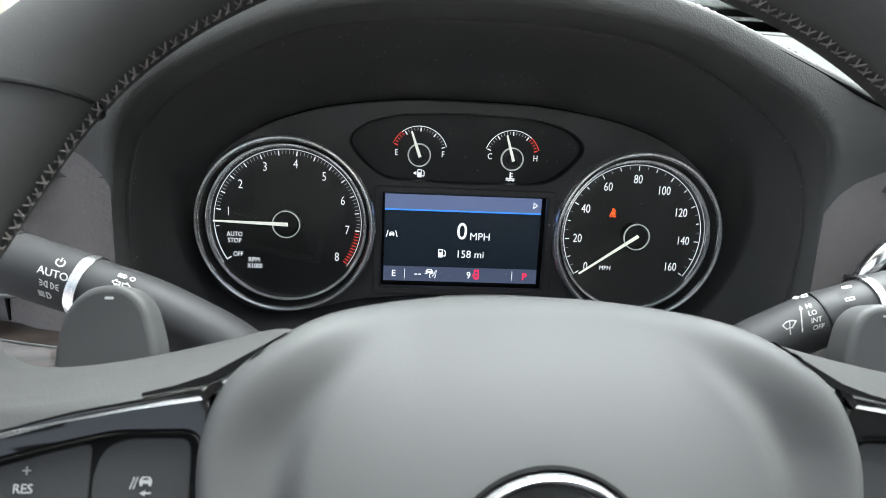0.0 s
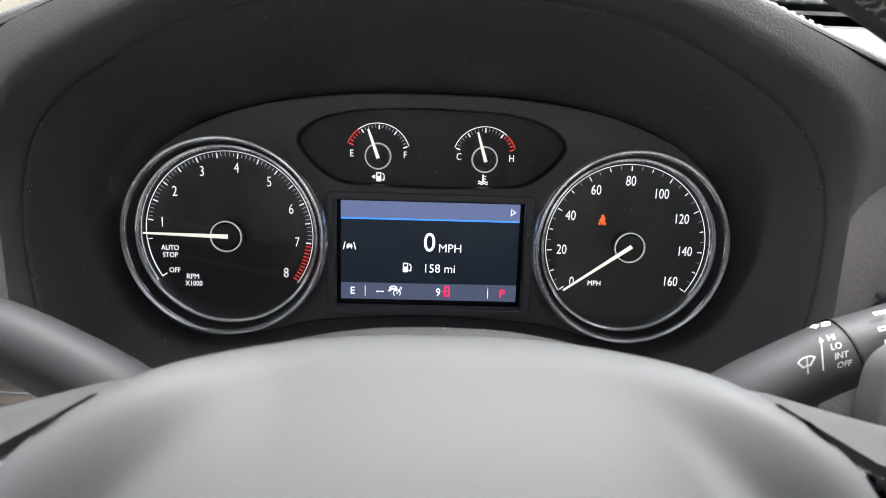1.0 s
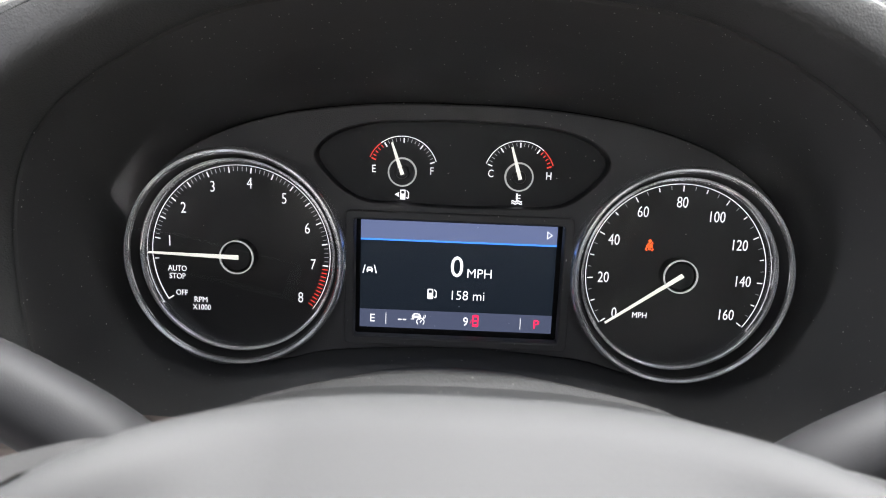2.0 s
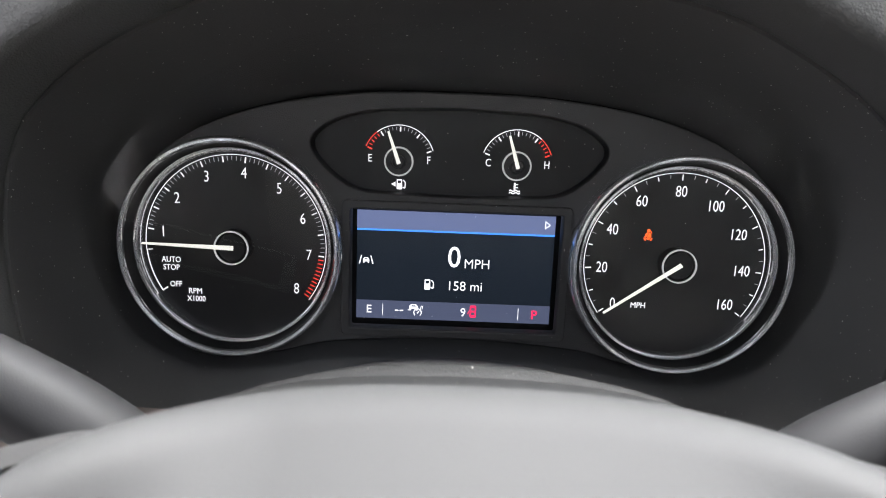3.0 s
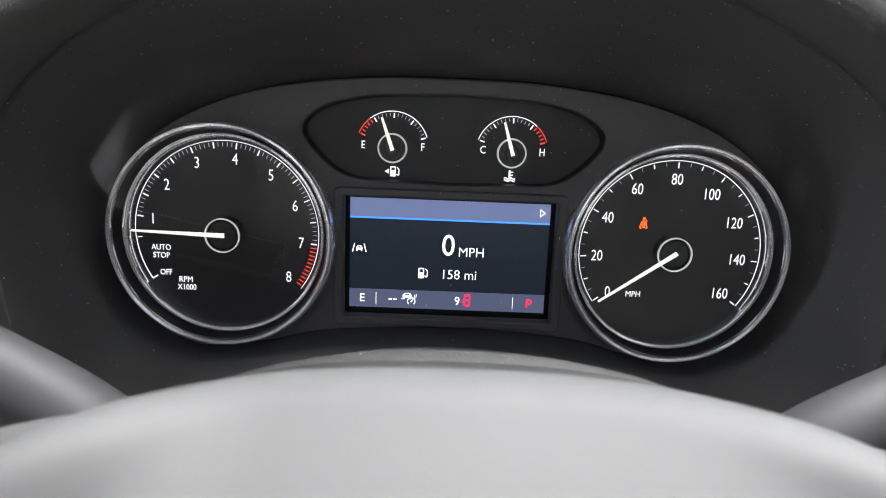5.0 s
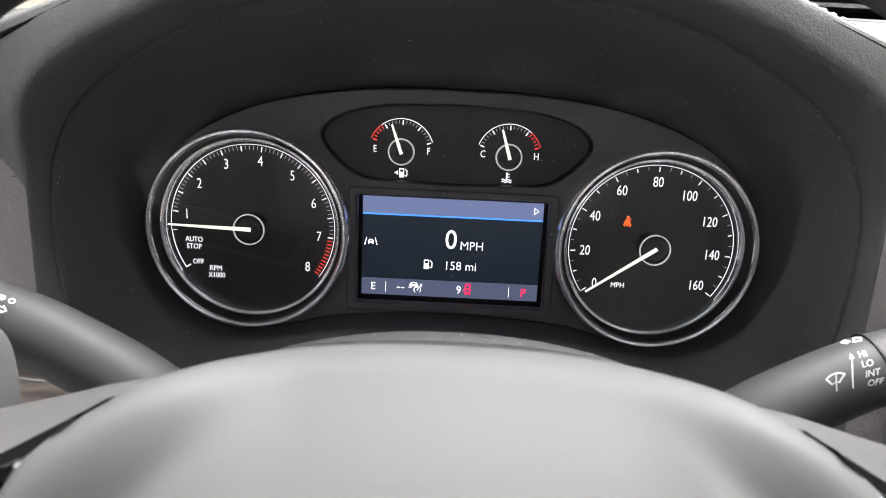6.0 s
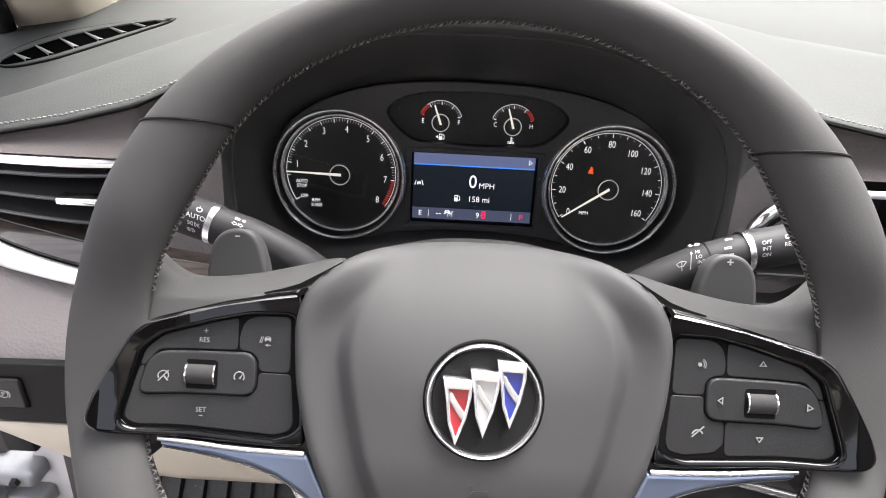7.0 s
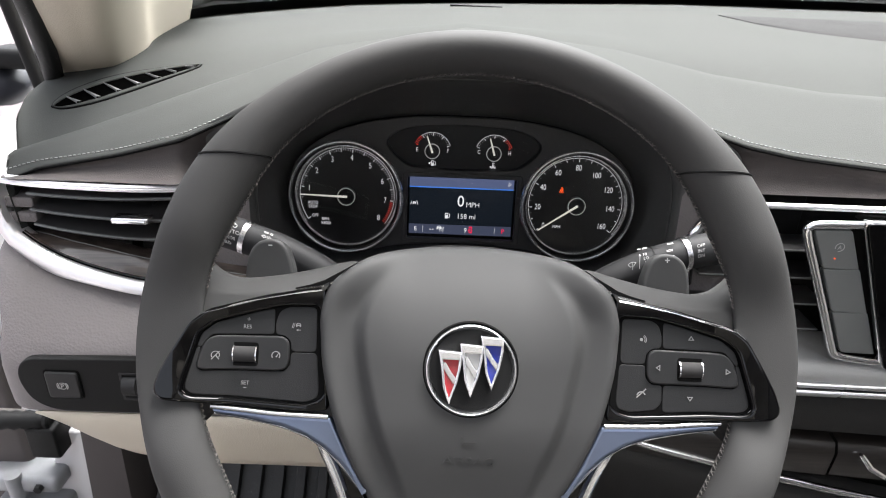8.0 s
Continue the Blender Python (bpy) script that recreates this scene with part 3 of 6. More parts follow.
def little_car(x, z, w, h, y):
    return [plate([rounded([(x - 0.5 * w, z - 0.25 * h), (x + 0.5 * w, z - 0.25 * h), (x + 0.5 * w, z + 0.12 * h), (x + 0.3 * w, z + 0.5 * h), (x - 0.3 * w, z + 0.5 * h), (x - 0.5 * w, z + 0.12 * h)], 0.1 * w),
                   rounded([(x - 0.3 * w, z + 0.12 * h), (x - 0.2 * w, z + 0.36 * h), (x + 0.2 * w, z + 0.36 * h), (x + 0.3 * w, z + 0.12 * h)], 0.05 * w)], y, y + 0.0002),
            plate([box2(x - 0.45 * w, z - 0.5 * h, x - 0.25 * w, z - 0.2 * h, 0.03 * w)], y, y + 0.0002),
            plate([box2(x + 0.25 * w, z - 0.5 * h, x + 0.45 * w, z - 0.2 * h, 0.03 * w)], y, y + 0.0002)]


lx, lz = su(0.048), sv(0.452)
part("lane_symbol", merged(little_car(lx, lz - 0.0003, 0.0030, 0.0026, SY) + [plate([[(lx + k * 0.0020, lz + 0.0020), (lx + k * 0.0024, lz + 0.0020), (lx + k * 0.0035, lz - 0.0020), (lx + k * 0.0029, lz - 0.0020)]], SY, SY + 0.0002) for k in (-1, 1)]), SCR_TEXT, display)
cx_, cz_ = su(0.305), sv(0.91)
gauge = [plate([arc_strip(cx_ + 0.0012, cz_ - 0.0012, 0.0016, 0.0020, 230, -50, 18)], SY, SY + 0.0002), plate([[(cx_ + 0.0008, cz_ - 0.0014), (cx_ + 0.0024, cz_ + 0.0002), (cx_ + 0.0013, cz_ - 0.0018)]], SY, SY + 0.0002)]
waves = [plate([[(cx_ + 0.0024 + k * 0.0007, cz_ + 0.0004), (cx_ + 0.0027 + k * 0.0007, cz_ + 0.0004), (cx_ + 0.0031 + k * 0.0007, cz_ + 0.0022), (cx_ + 0.0028 + k * 0.0007, cz_ + 0.0022)]], SY, SY + 0.0002) for k in (0, 1)]
part("cruise_symbol", merged(little_car(cx_ - 0.0008, cz_ + 0.0013, 0.0044, 0.0030, SY) + gauge + waves + [plate([box2(cx_ - 0.0036, cz_ - 0.0002, cx_ - 0.0024, cz_ + 0.0001, 0.0001)], SY, SY + 0.0002)]), SCR_TEXT, display)
dx, dz = su(0.603), sv(0.905)
part("door_symbol", merged([plate([box2(dx - 0.0014, dz - 0.0030, dx + 0.0016, dz + 0.0030, 0.0007), box2(dx - 0.0008, dz - 0.0018, dx + 0.0010, dz - 0.0004, 0.0002)[::-1], box2(dx - 0.0008, dz + 0.0004, dx + 0.0010, dz + 0.0018, 0.0002)[::-1]], SY, SY + 0.0002), plate([[(dx - 0.0015, dz + 0.0006), (dx - 0.0013, dz + 0.0012), (dx - 0.0026, dz - 0.0012), (dx - 0.0022, dz - 0.0014)]], SY, SY + 0.0002)]), SCR_RED, display)

# clear pane over the dials
def pane_at(x, z):
    """The clear pane leans over the dials, its top nearest the driver."""
    return Vector((x, -0.022 - 0.20 * (z + 0.045) - 1.15 * (z + 0.045) ** 2, z))


ATOP = spline([(0, 99), (45, 95.5), (70, 88), (94, 77.5), (112, 66), (130, 50), (144, 32), (153, 8)], 5)
pane_rows = []
for x in np.linspace(-0.152, 0.152, 41):
    high = float(np.interp(abs(x), [q.x * MM for q in ATOP], [q.y * MM for q in ATOP]))
    low = float(np.interp(abs(x), [0, 0.055, 0.084, 0.115, 0.139, 0.152], [-0.034, -0.037, -0.043, -0.044, -0.032, -0.002]))
    pane_rows.append([pane_at(x, low + (high - low) * f) for f in np.linspace(0, 1, 15)])
pane = part("pane", loft(pane_rows), PANE, cluster, "clear dusty curved pane")
pane.visible_shadow = False
rng = random.Random(7)
bm = bmesh.new()
for k in range(150):
    x, z = (rng.gauss(0.035, 0.045), rng.gauss(0.078, 0.02)) if k < 100 else (rng.uniform(-0.14, 0.14), rng.uniform(-0.03, 0.09))
    if abs(x) > 0.13 or z > 0.096 - 2.6 * x * x:
        continue
    r, turn = rng.uniform(0.00006, 0.00017) * (1.6 if rng.random() < 0.12 else 1.0), rng.uniform(0, 6.28)
    q = pane_at(x, z) + Vector((0, -0.0001, 0))
    bm.faces.new([bm.verts.new(q + Vector((r * (1.5 if i % 2 else 0.8) * math.cos(turn + i * 1.047), 0, r * math.sin(turn + i * 1.047)))) for i in range(6)])
tagged(part("dust_specks", thick(bm, 0.00004), SPECK, cluster, "pale dust specks on the pane"), kind="stuff")

# inner wall of the hood, and the hood round it
hood = thing("cluster_hood", PANEL, "black moulded hood round the instrument cluster", "dashboard part")
b_ring, a_ring = ring_of(B_HALF, 0.001), ring_of(A_HALF)
bowl = [at_y([a.lerp(b, f) for a, b in zip(b_ring, a_ring)], y) for f, y in ((0.0, -0.004), (0.10, -0.016), (0.28, -0.029), (0.52, -0.042), (0.78, -0.055), (1.0, -0.068))]
part("liner", loft(bowl + [at_y(ring_of(A_HALF, 0.0006), -0.0695), at_y(ring_of(A_HALF, 0.006), -0.069)], True), LINER, hood, "matt black inner liner", 60)
c_ring, lip = ring_of(C_HALF), ring_of(LIP_HALF)
def brow(z):
    """0 at the hood's sides, 1 under its top."""
    f = min(1.0, max(0.0, (z - 0.03) / 0.055))
    return f * f * (3 - 2 * f)


c_y = [-0.074 - 0.026 * brow(q.y) + 0.9 * max(0.0, abs(q.x) - 0.198) for q in c_ring]
lip_y = [-0.0790 - 0.0222 * brow(q.y) for q in lip]
rows = [at_y(ring_of(A_HALF, 0.006), -0.066), at_y(ring_of(A_HALF, 0.0022), -0.0680), at_y(ring_of(A_HALF, 0.0018), -0.0715)]
for f, g in ((0.4, 0.4), (0.75, 0.76), (1.0, 1.0)):
    rows.append([(a.x + (b.x - a.x) * f, -0.0715 * (1 - g) + y * g, a.y + (b.y - a.y) * f) for a, b, y in zip(ring_of(A_HALF, 0.0018), lip, lip_y)])
for f in (0.2, 0.4, 0.6, 0.8):
    turn = radians(90 * f)
    rows.append([(a.x + (b.x - a.x) * (1 - math.cos(turn)) ** 0.8, ly - 0.0008 * math.sin(turn) * (1 - f) + (y - ly) * f * f, a.y + (b.y - a.y) * math.sin(turn)) for a, b, y, ly in zip(lip, c_ring, c_y, lip_y)])
rows.append([(b.x, y, b.y) for b, y in zip(c_ring, c_y)])
rows.append([(b.x, y + 0.012, b.y) for b, y in zip(c_ring, c_y)])
part("surround", loft(rows, True), HOOD, hood, "grained dark grey plastic surround", 150)
for side in (-1, 1):
    cheek = []
    for x in np.linspace(0.1655, 0.245, 16):
        y = -0.0792 - 0.0016 * math.sin(min(1.0, (x - 0.1655) / 0.012) * math.pi / 2) + 0.9 * max(0.0, x - 0.205) ** 1.1
        high = float(np.interp(x, [0.1655, 0.185, 0.203, 0.245], [0.058, 0.066, 0.052, 0.022]))
        cheek.append([(side * x, y, z) for z in np.linspace(-0.075, high, 12)])
    part("cheek", loft(cheek), LOWER, hood, "lighter grained side of the surround", 60)

# ---- steering wheel ----
WHEEL = PANEL @ pose(0, -0.225, -0.03, -20, 0, 0)
wheel = thing("steering_wheel", WHEEL, "black leather steering wheel with stitched rim, buttons and chrome trim", "steering wheel")


def rim_at(a):
    """Inner and outer radius of the rim at an angle in degrees."""
    near = min(abs((a % 180) - 0), abs((a % 180) - 180))
    inner = 0.1600 - 0.0085 * math.exp(-((near / 15) ** 2)) - 0.0068 * math.exp(-(((near - 28) / 15) ** 2))
    outer = 0.1872 - 0.0035 * max(0.0, math.sin(radians(a))) ** 2 + (0.0035 * math.exp(-(((near - 36) / 17) ** 2)) if a % 360 < 180 else 0.0)
    return inner, outer


def rim_point(a, phi, grow=0.0):
    """A point on the rim's skin: phi 0 is outwards, 90 towards the driver."""
    inner, outer = rim_at(a)
    c, h = (inner + outer) / 2, (outer - inner) / 2 + grow
    r = c + h * math.cos(radians(phi))
    near = min(a % 180, 180 - a % 180)
    front = 0.0155 - (0.0144 * math.exp(-((near / 17) ** 4)) if math.sin(radians(phi)) > 0 else 0.0)
    y = -(front + grow) * math.sin(radians(phi))
    return Vector((r * math.cos(radians(a)), y, r * math.sin(radians(a))))


rows = [[rim_point(a, p) for p in range(0, 360, 15)] for a in np.arange(0, 362, 2.0)]
bm = loft(rows[:-1] + [rows[0]], True)
bmesh.ops.remove_doubles(bm, verts=bm.verts, dist=1e-6)
part("rim", bm, LEATHER, wheel, "black leather rim", 60)
for side in (1, -1):
    seam = []
    for p in range(0, 360, 10):
        a = 40.0
        for _ in range(6):
            r = math.hypot(*rim_point(a, p, 0.0).xz)
            a = math.degrees(math.asin(0.1058 / r))
        q = rim_point(a, p, 0.0001)
        seam.append((side * q.x, q.y, q.z))
    part("rim_seam", tube(seam, [0.0007] * len(seam), 6, closed=True), DARK, wheel)
# cross-stitching along the rim's inside
bm = bmesh.new()
for k in range(0, 300):
    a = k * 1.2
    if min(a % 180, 180 - a % 180) < 11:
        continue
    for s in (-0.5, 1):
        p, q = rim_point(a - (0.46 + 0.12 * math.sin(k * 2.7)) * s, 175 + 2 * math.sin(k * 1.9), 0.0004), rim_point(a + (0.48 + 0.12 * math.sin(k * 3.3)) * s, 188, 0.0004)
        mid = (p + q) / 2 - Vector((math.cos(radians(a)), 0, math.sin(radians(a)))) * 0.0008
        one = tube([p, mid, q], [0.00022, 0.00036, 0.00022], 5)
        me = bpy.data.meshes.new("stitch")
        one.to_mesh(me)
        one.free()
        bm.from_mesh(me)
        bpy.data.meshes.remove(me)
tagged(part("stitching", bm, THREAD, wheel, "grey-brown cross-stitched thread"), kind="stuff")

SPOKE = [(178, 70), (158, 45), (142, 36), (114, 39), (90, 44.5), (70, 50.5), (66, 47), (66, -48), (70, -50), (84, -41), (146, -37), (154, -50), (176, -64)]
BEZ_OUT = [(82, 35), (117, 28), (147, 19.5), (160, 13), (168, -1), (176, -16), (179, -26), (175, -31), (140, -33.5), (90, -36.5), (78, -36)]
BEZ_IN = [(85.5, 23), (104, 22.6), (120, 19), (143, 12.4), (151, 6), (156, -4), (162.5, -20), (163.6, -26), (158, -29), (92, -32.4), (84, -30), (80, -24.5)]
TOP_BTN = [(111.2, 20.4), (121, 18), (143, 11.5), (150.4, 5.4), (154, -1.6), (150.7, -1.6), (145.2, 5.4), (111.2, 6.0)]
CORNER = [(87.5, 21.8), (103, 21.5), (108, 19), (110, 13), (110, 5.8), (105, 5.8), (101, 2.4), (101, -3.3), (86.8, -3.3)]
POD = [(102, -11), (102, 1), (105, 4.8), (144.5, 4.2), (149, 0), (153.5, -11), (151.5, -14.4), (105, -14.2)]
SET_L = [(154.4, -2.4), (156.8, -7), (161.6, -20), (162.4, -25), (156.5, -28), (92, -31.6), (86, -29.5), (84.5, -26), (86.4, -4.3), (101, -4.3), (101, -11.5), (104.6, -15.2), (151.9, -15.5), (154.8, -11.2), (151.1, -2.4)]
SET_R = [(154.4, -2.4), (156.8, -7), (161.6, -20), (162.4, -25), (156.5, -28), (111.7, -30.4), (111.7, -15.3), (151.9, -15.5), (154.8, -11.2), (151.1, -2.4)]
MUTE = [(86.4, -4.3), (101, -4.3), (101, -11.5), (104.6, -15.2), (110.7, -15.3), (110.7, -25), (107, -29), (93, -30.8), (86, -29), (84.8, -25)]
TRIM = [(144.5, -35), (110, -38.2), (76, -39.2), (66, -60), (54, -82), (58, -80.5), (71, -65), (81, -56.5), (91, -50.5), (104, -46), (125, -42), (143, -39.8)]
TRIM_EDGE = [(143, -39.6), (125, -42), (104, -46.2), (91, -50.8), (81, -56.8), (71, -65.4), (57, -81.5)]
LEG = [(88, -53.4), (84, -55.2), (79.5, -61), (74.5, -70), (69, -83), (63, -100), (57, -120)]
LEG_PANEL = [(79, -60), (58, -82), (44, -106), (40, -120), (58, -120), (64, -100), (70, -82), (75, -70)]
PADDLE_SHAPE = [(139, -16), (138, 46), (136, 55), (130, 61), (120, 62), (113, 57), (108.5, 44), (105, 14), (107, -16)]


def smooth_step(a, b, v):
    f = min(1.0, max(0.0, (v - a) / (b - a)))
    return f * f * (3 - 2 * f)


def tuck(x):
    """Draws the outer ends of the button panels in towards the hub."""
    return x - 5.0 * smooth_step(148, 162, x)


BEZ_OUT, BEZ_IN, TOP_BTN, POD, SET_L, SET_R = [[(tuck(x), z) for x, z in shape] for shape in (BEZ_OUT, BEZ_IN, TOP_BTN, POD, SET_L, SET_R)]


def wing(me):
    """Bends a spoke's fittings forward where they run out onto the rim."""
    bm = bmesh.new()
    if isinstance(me, bmesh.types.BMesh):
        bm.free()
        bm = me
    else:
        bm.from_mesh(me)
        bpy.data.meshes.remove(me)
    for x in np.arange(0.131, 0.17, 0.004):
        for s in (-1, 1):
            bmesh.ops.bisect_plane(bm, geom=bm.verts[:] + bm.edges[:] + bm.faces[:], plane_co=(s * x, 0, 0), plane_no=(1, 0, 0))
    for v in bm.verts:
        f = min(1.0, max(0.0, (abs(v.co.x) - 0.130) / 0.036))
        v.co.y -= 0.0078 * f * f * (3 - 2 * f)
    return bm


def inset(shape, d):
    """Draws a closed outline in by d."""
    out, n = [], len(shape)
    area = sum(shape[i - 1][0] * shape[i][1] - shape[i][0] * shape[i - 1][1] for i in range(n))
    for i in range(n):
        t = Vector(shape[(i + 1) % n]) - Vector(shape[i - 1])
        if t.length < 1e-7:
            continue
        t.normalize()
        k = d if area > 0 else -d
        out.append((shape[i][0] - t.y * k, shape[i][1] + t.x * k))
    return out


def domed(shape, y0, y1, r=0.0004):
    shape = inset(shape, -0.00025)
    return wing(plate([shape], y0, y1, r, 3))


def tri(x, z, turn, s=1.6):
    pts = [Vector((0, s)), Vector((s * 1.1, -s * 0.6)), Vector((-s * 1.1, -s * 0.6))]
    rot = Matrix.Rotation(radians(turn), 2)
    inner = [(rot @ (p * 0.55)) + Vector((x, z)) for p in pts]
    outer = [(rot @ p) + Vector((x, z)) for p in pts]
    return plate([[(q.x * MM, q.y * MM) for q in outer], [(q.x * MM, q.y * MM) for q in inner[::-1]]], 0.0024, 0.0027)


def side_of_wheel(side):
    sx = side * MM
    bm = bmesh.new()
    flat = plate([rounded(mm(SPOKE, side), 0.012, 6)], 0.0035, 0.036, 0.0085, 5)
    bm.from_mesh(flat)
    bpy.data.meshes.remove(flat)
    for z in (0.027, 0.031, 0.035, 0.039, 0.043):
        bmesh.ops.bisect_plane(bm, geom=bm.verts[:] + bm.edges[:] + bm.faces[:], plane_co=(0, 0, z), plane_no=(0, 0, 1))
    for v in bm.verts:
        v.co.y += 0.75 * max(0.0, min(v.co.z, 0.05) - 0.027) * max(0.0, 1 - (v.co.y - 0.0035) / 0.0325)
    part("spoke", bm, LEATHER, wheel, "leather-covered spoke", 60)
    part("bezel", wing(plate([rounded(mm(BEZ_OUT, side), 0.004), rounded(mm(BEZ_IN, side), 0.003)[::-1]], -0.0005, 0.008, 0.0018, 3)), GLOSS, wheel, "glossy black button bezel")
    low_edge = spline([(tuck(x), z) for x, z in ((163.2, -25.5), (160.5, -28.2), (156, -29.2), (125, -31.0), (93, -32.6), (86, -31.2))], 6)
    part("bezel_edge", tube([(sx * q.x, 0.0016 - 0.0078 * smooth_step(130, 166, q.x), q.y * MM) for q in low_edge], [0.0002] * len(low_edge), 6), SILVER, wheel)
    facet = []
    for upper, lower in (((69.5, 46.0), (70.5, 44.6)), ((78, 38.4), (79, 34.6)), ((84, 35.4), (84.5, 31.6)), ((100, 31.6), (100, 29.2)), ((117, 27.8), (117, 25.8)), ((138, 21.8), (138, 20.0)), ((150, 17.9), (150, 16.6)), ((158, 14.2), (157.6, 13.2))):
        upper, lower = [(tuck(q[0]), q[1]) for q in (upper, lower)]
        bend = 0.0078 * smooth_step(130, 166, upper[0])
        facet.append([(sx * upper[0], 0.0055 - bend, upper[1] * MM), (sx * upper[0], 0.0024 - bend, upper[1] * MM), (sx * (upper[0] + lower[0]) / 2, 0.0002 - bend, (upper[1] * 0.6 + lower[1] * 0.4) * MM), (sx * lower[0], -0.0010 - bend, lower[1] * MM), (sx * lower[0], 0.003 - bend, lower[1] * MM)])
    # Silver metal paints the bright reflection on the bezel's black bevel.
    part("bezel_glint", loft(facet), SILVER, wheel, "silver strip painting the reflection on the bezel's bevel", 30)
    part("bezel_notch", plate([mm([(79.5, 36.6), (82.4, 35.4), (84.6, 32.8), (83, 31.2), (81, 34.2)], side)], -0.0024, 0.0), GLOSS, wheel)
    # Black plate over the leather in place of an open, shaded gap.
    part("spoke_gap_shade", plate([mm([(65.5, 48.4), (75, 42.8), (84, 37.6), (92, 34.8), (100, 32.8), (100, 31.8), (84, 35.4), (77, 39.0), (70, 45.2)], side)], 0.0022, 0.006), GAP_SHADE, wheel)
    # Black bed just behind the button faces darkens their shallow gaps.
    part("button_bed", wing(plate([rounded(mm(BEZ_IN, side), 0.003)], 0.0033, 0.010)), GAP_SHADE, wheel)
    top = part("button", domed(rounded(mm(TOP_BTN, side), 0.002), 0.0030, 0.008), SATIN, wheel)
    corner = part("button", domed(rounded(mm(CORNER, side), 0.003), 0.0030, 0.008), SATIN, wheel)
    low = part("button", domed(rounded(mm(SET_L if side < 0 else SET_R, side), 0.0024), 0.0030, 0.008, 0.0004), SATIN, wheel)
    rocker = part("rocker", domed(rounded(mm(POD, side), 0.004), 0.0016, 0.008, 0.0010), SATIN, wheel)
    # knurled roller with bright ends
    bm = bmesh.new()
    rows = []
    for j, x in enumerate(np.linspace(120.3, 132.7, 27)):
        radii = [0.0058 + (0.00018 if i % 2 and j % 2 else -0.00012) for i in range(56)]
        rows.append([(side * x * MM, 0.0050 + r * math.sin(2 * math.pi * i / 56), -0.0056 + r * math.cos(2 * math.pi * i / 56)) for i, r in enumerate(radii)])
    part("roller", loft(rows, True, True), ROLLER, rocker, "ribbed thumb roller")
    for x in (120.1, 132.9):
        part("roller_end", tube([(side * (x - 0.35) * MM, 0.0050, -0.0056), (side * (x + 0.35) * MM, 0.0050, -0.0056)], [0.0060, 0.0060], 36), CHROME, rocker, "bright roller end")
    # Thin black plate painting the shade round the roller.
    part("roller_well_shade", plate([box2(sx * 126.5 - 0.0076, -0.0122, sx * 126.5 + 0.0076, 0.0010, 0.002)], 0.0014, 0.002), GAP_SHADE, rocker)
    y = 0.0025
    if side < 0:
        part("lettering", lettering("RES", 0.0022, -0.126, 0.0098, y, stretch=0.95), GREY, top)
        part("lettering", lettering("+", 0.0028, -0.1255, 0.0140, y), GREY, top)
        part("lettering", lettering("SET", 0.0022, -0.126, -0.0218, y, stretch=0.95), GREY, low)
        part("lettering", lettering("-", 0.0030, -0.126, -0.0245, y, stretch=1.6), GREY, low)
        gap = [plate([[(-0.1012 + d, 0.0098), (-0.1009 + d, 0.0098), (-0.1000 + d, 0.0126), (-0.1003 + d, 0.0126)]], y, y + 0.0002) for d in (0.0, 0.0008)]
        arrow = [plate([[(-0.0986, 0.0088), (-0.0974, 0.0095), (-0.0974, 0.0090), (-0.0960, 0.0090), (-0.0960, 0.0086), (-0.0974, 0.0086), (-0.0974, 0.0081)]], y, y + 0.0002)]
        part("distance_symbol", merged(little_car(-0.0974, 0.0116, 0.0030, 0.0022, y) + gap + arrow), GREY, corner)
        dial = [plate([arc_strip(-0.109, -0.0058, 0.0020, 0.0025, 215, -35, 18)], 0.0008, 0.0011), plate([[(-0.1092, -0.0066), (-0.1070, -0.0036), (-0.1084, -0.0068)]], 0.0008, 0.0011)]
        part("cruise_symbol", wing(merged(dial)), GREY, rocker)
        part("cancel_symbol", wing(merged([plate([arc_strip(-0.1423, -0.0064, 0.0019, 0.0023, 215, -35, 18)], 0.0010, 0.0013), plate([[(-0.1445, -0.0086), (-0.1441, -0.0089), (-0.1401, -0.0044), (-0.1405, -0.0041)]], 0.0010, 0.0013), plate([[(-0.1406, -0.0089), (-0.1402, -0.0086), (-0.1420, -0.0064), (-0.1424, -0.0067)]], 0.0010, 0.0013)])), GREY, rocker)
    else:
        part("mute_button", domed(rounded(mm(MUTE, side), 0.002), 0.0030, 0.008), SATIN, wheel)
        part("voice_symbol", merged([plate([circle(0.0985, 0.0105, 0.0009, 14)], y, y + 0.0003)] + [plate([arc_strip(0.0985, 0.0105, r, r + 0.0004, -35, 60, 8)], y, y + 0.0003) for r in (0.0018, 0.0026)]), GREY, corner)
        part("mute_symbol", merged([plate([arc_strip(0.099, -0.0215, 0.0020, 0.0027, 20, 170, 12)], y, y + 0.0003), plate([[(0.0962, -0.0222), (0.0966, -0.0226), (0.1020, -0.0176), (0.1016, -0.0172)]], y, y + 0.0003)]), GREY, low)
        part("arrow_up", tri(127, 12, 0), GREY, top)
        part("arrow_down", tri(127, -22, 180), GREY, low)
        a = tri(108, -5, 90)
        a.transform(Matrix.Translation((0, -0.0016, 0)))
        part("arrow_back", a, GREY, rocker)
        a = tri(146, -5.5, -90)
        a.transform(Matrix.Translation((0, -0.0016, 0)))
        part("arrow_on", wing(a), GREY, rocker)
    part("lower_trim", plate([rounded(mm(TRIM, side), 0.002)], 0.0015, 0.014, 0.0028, 4), STEEL, wheel, "satin metal trim coloured with a blue reflection")
    edge = [(q.x * sx, 0.0050, q.y * MM) for q in spline(TRIM_EDGE, 5)]
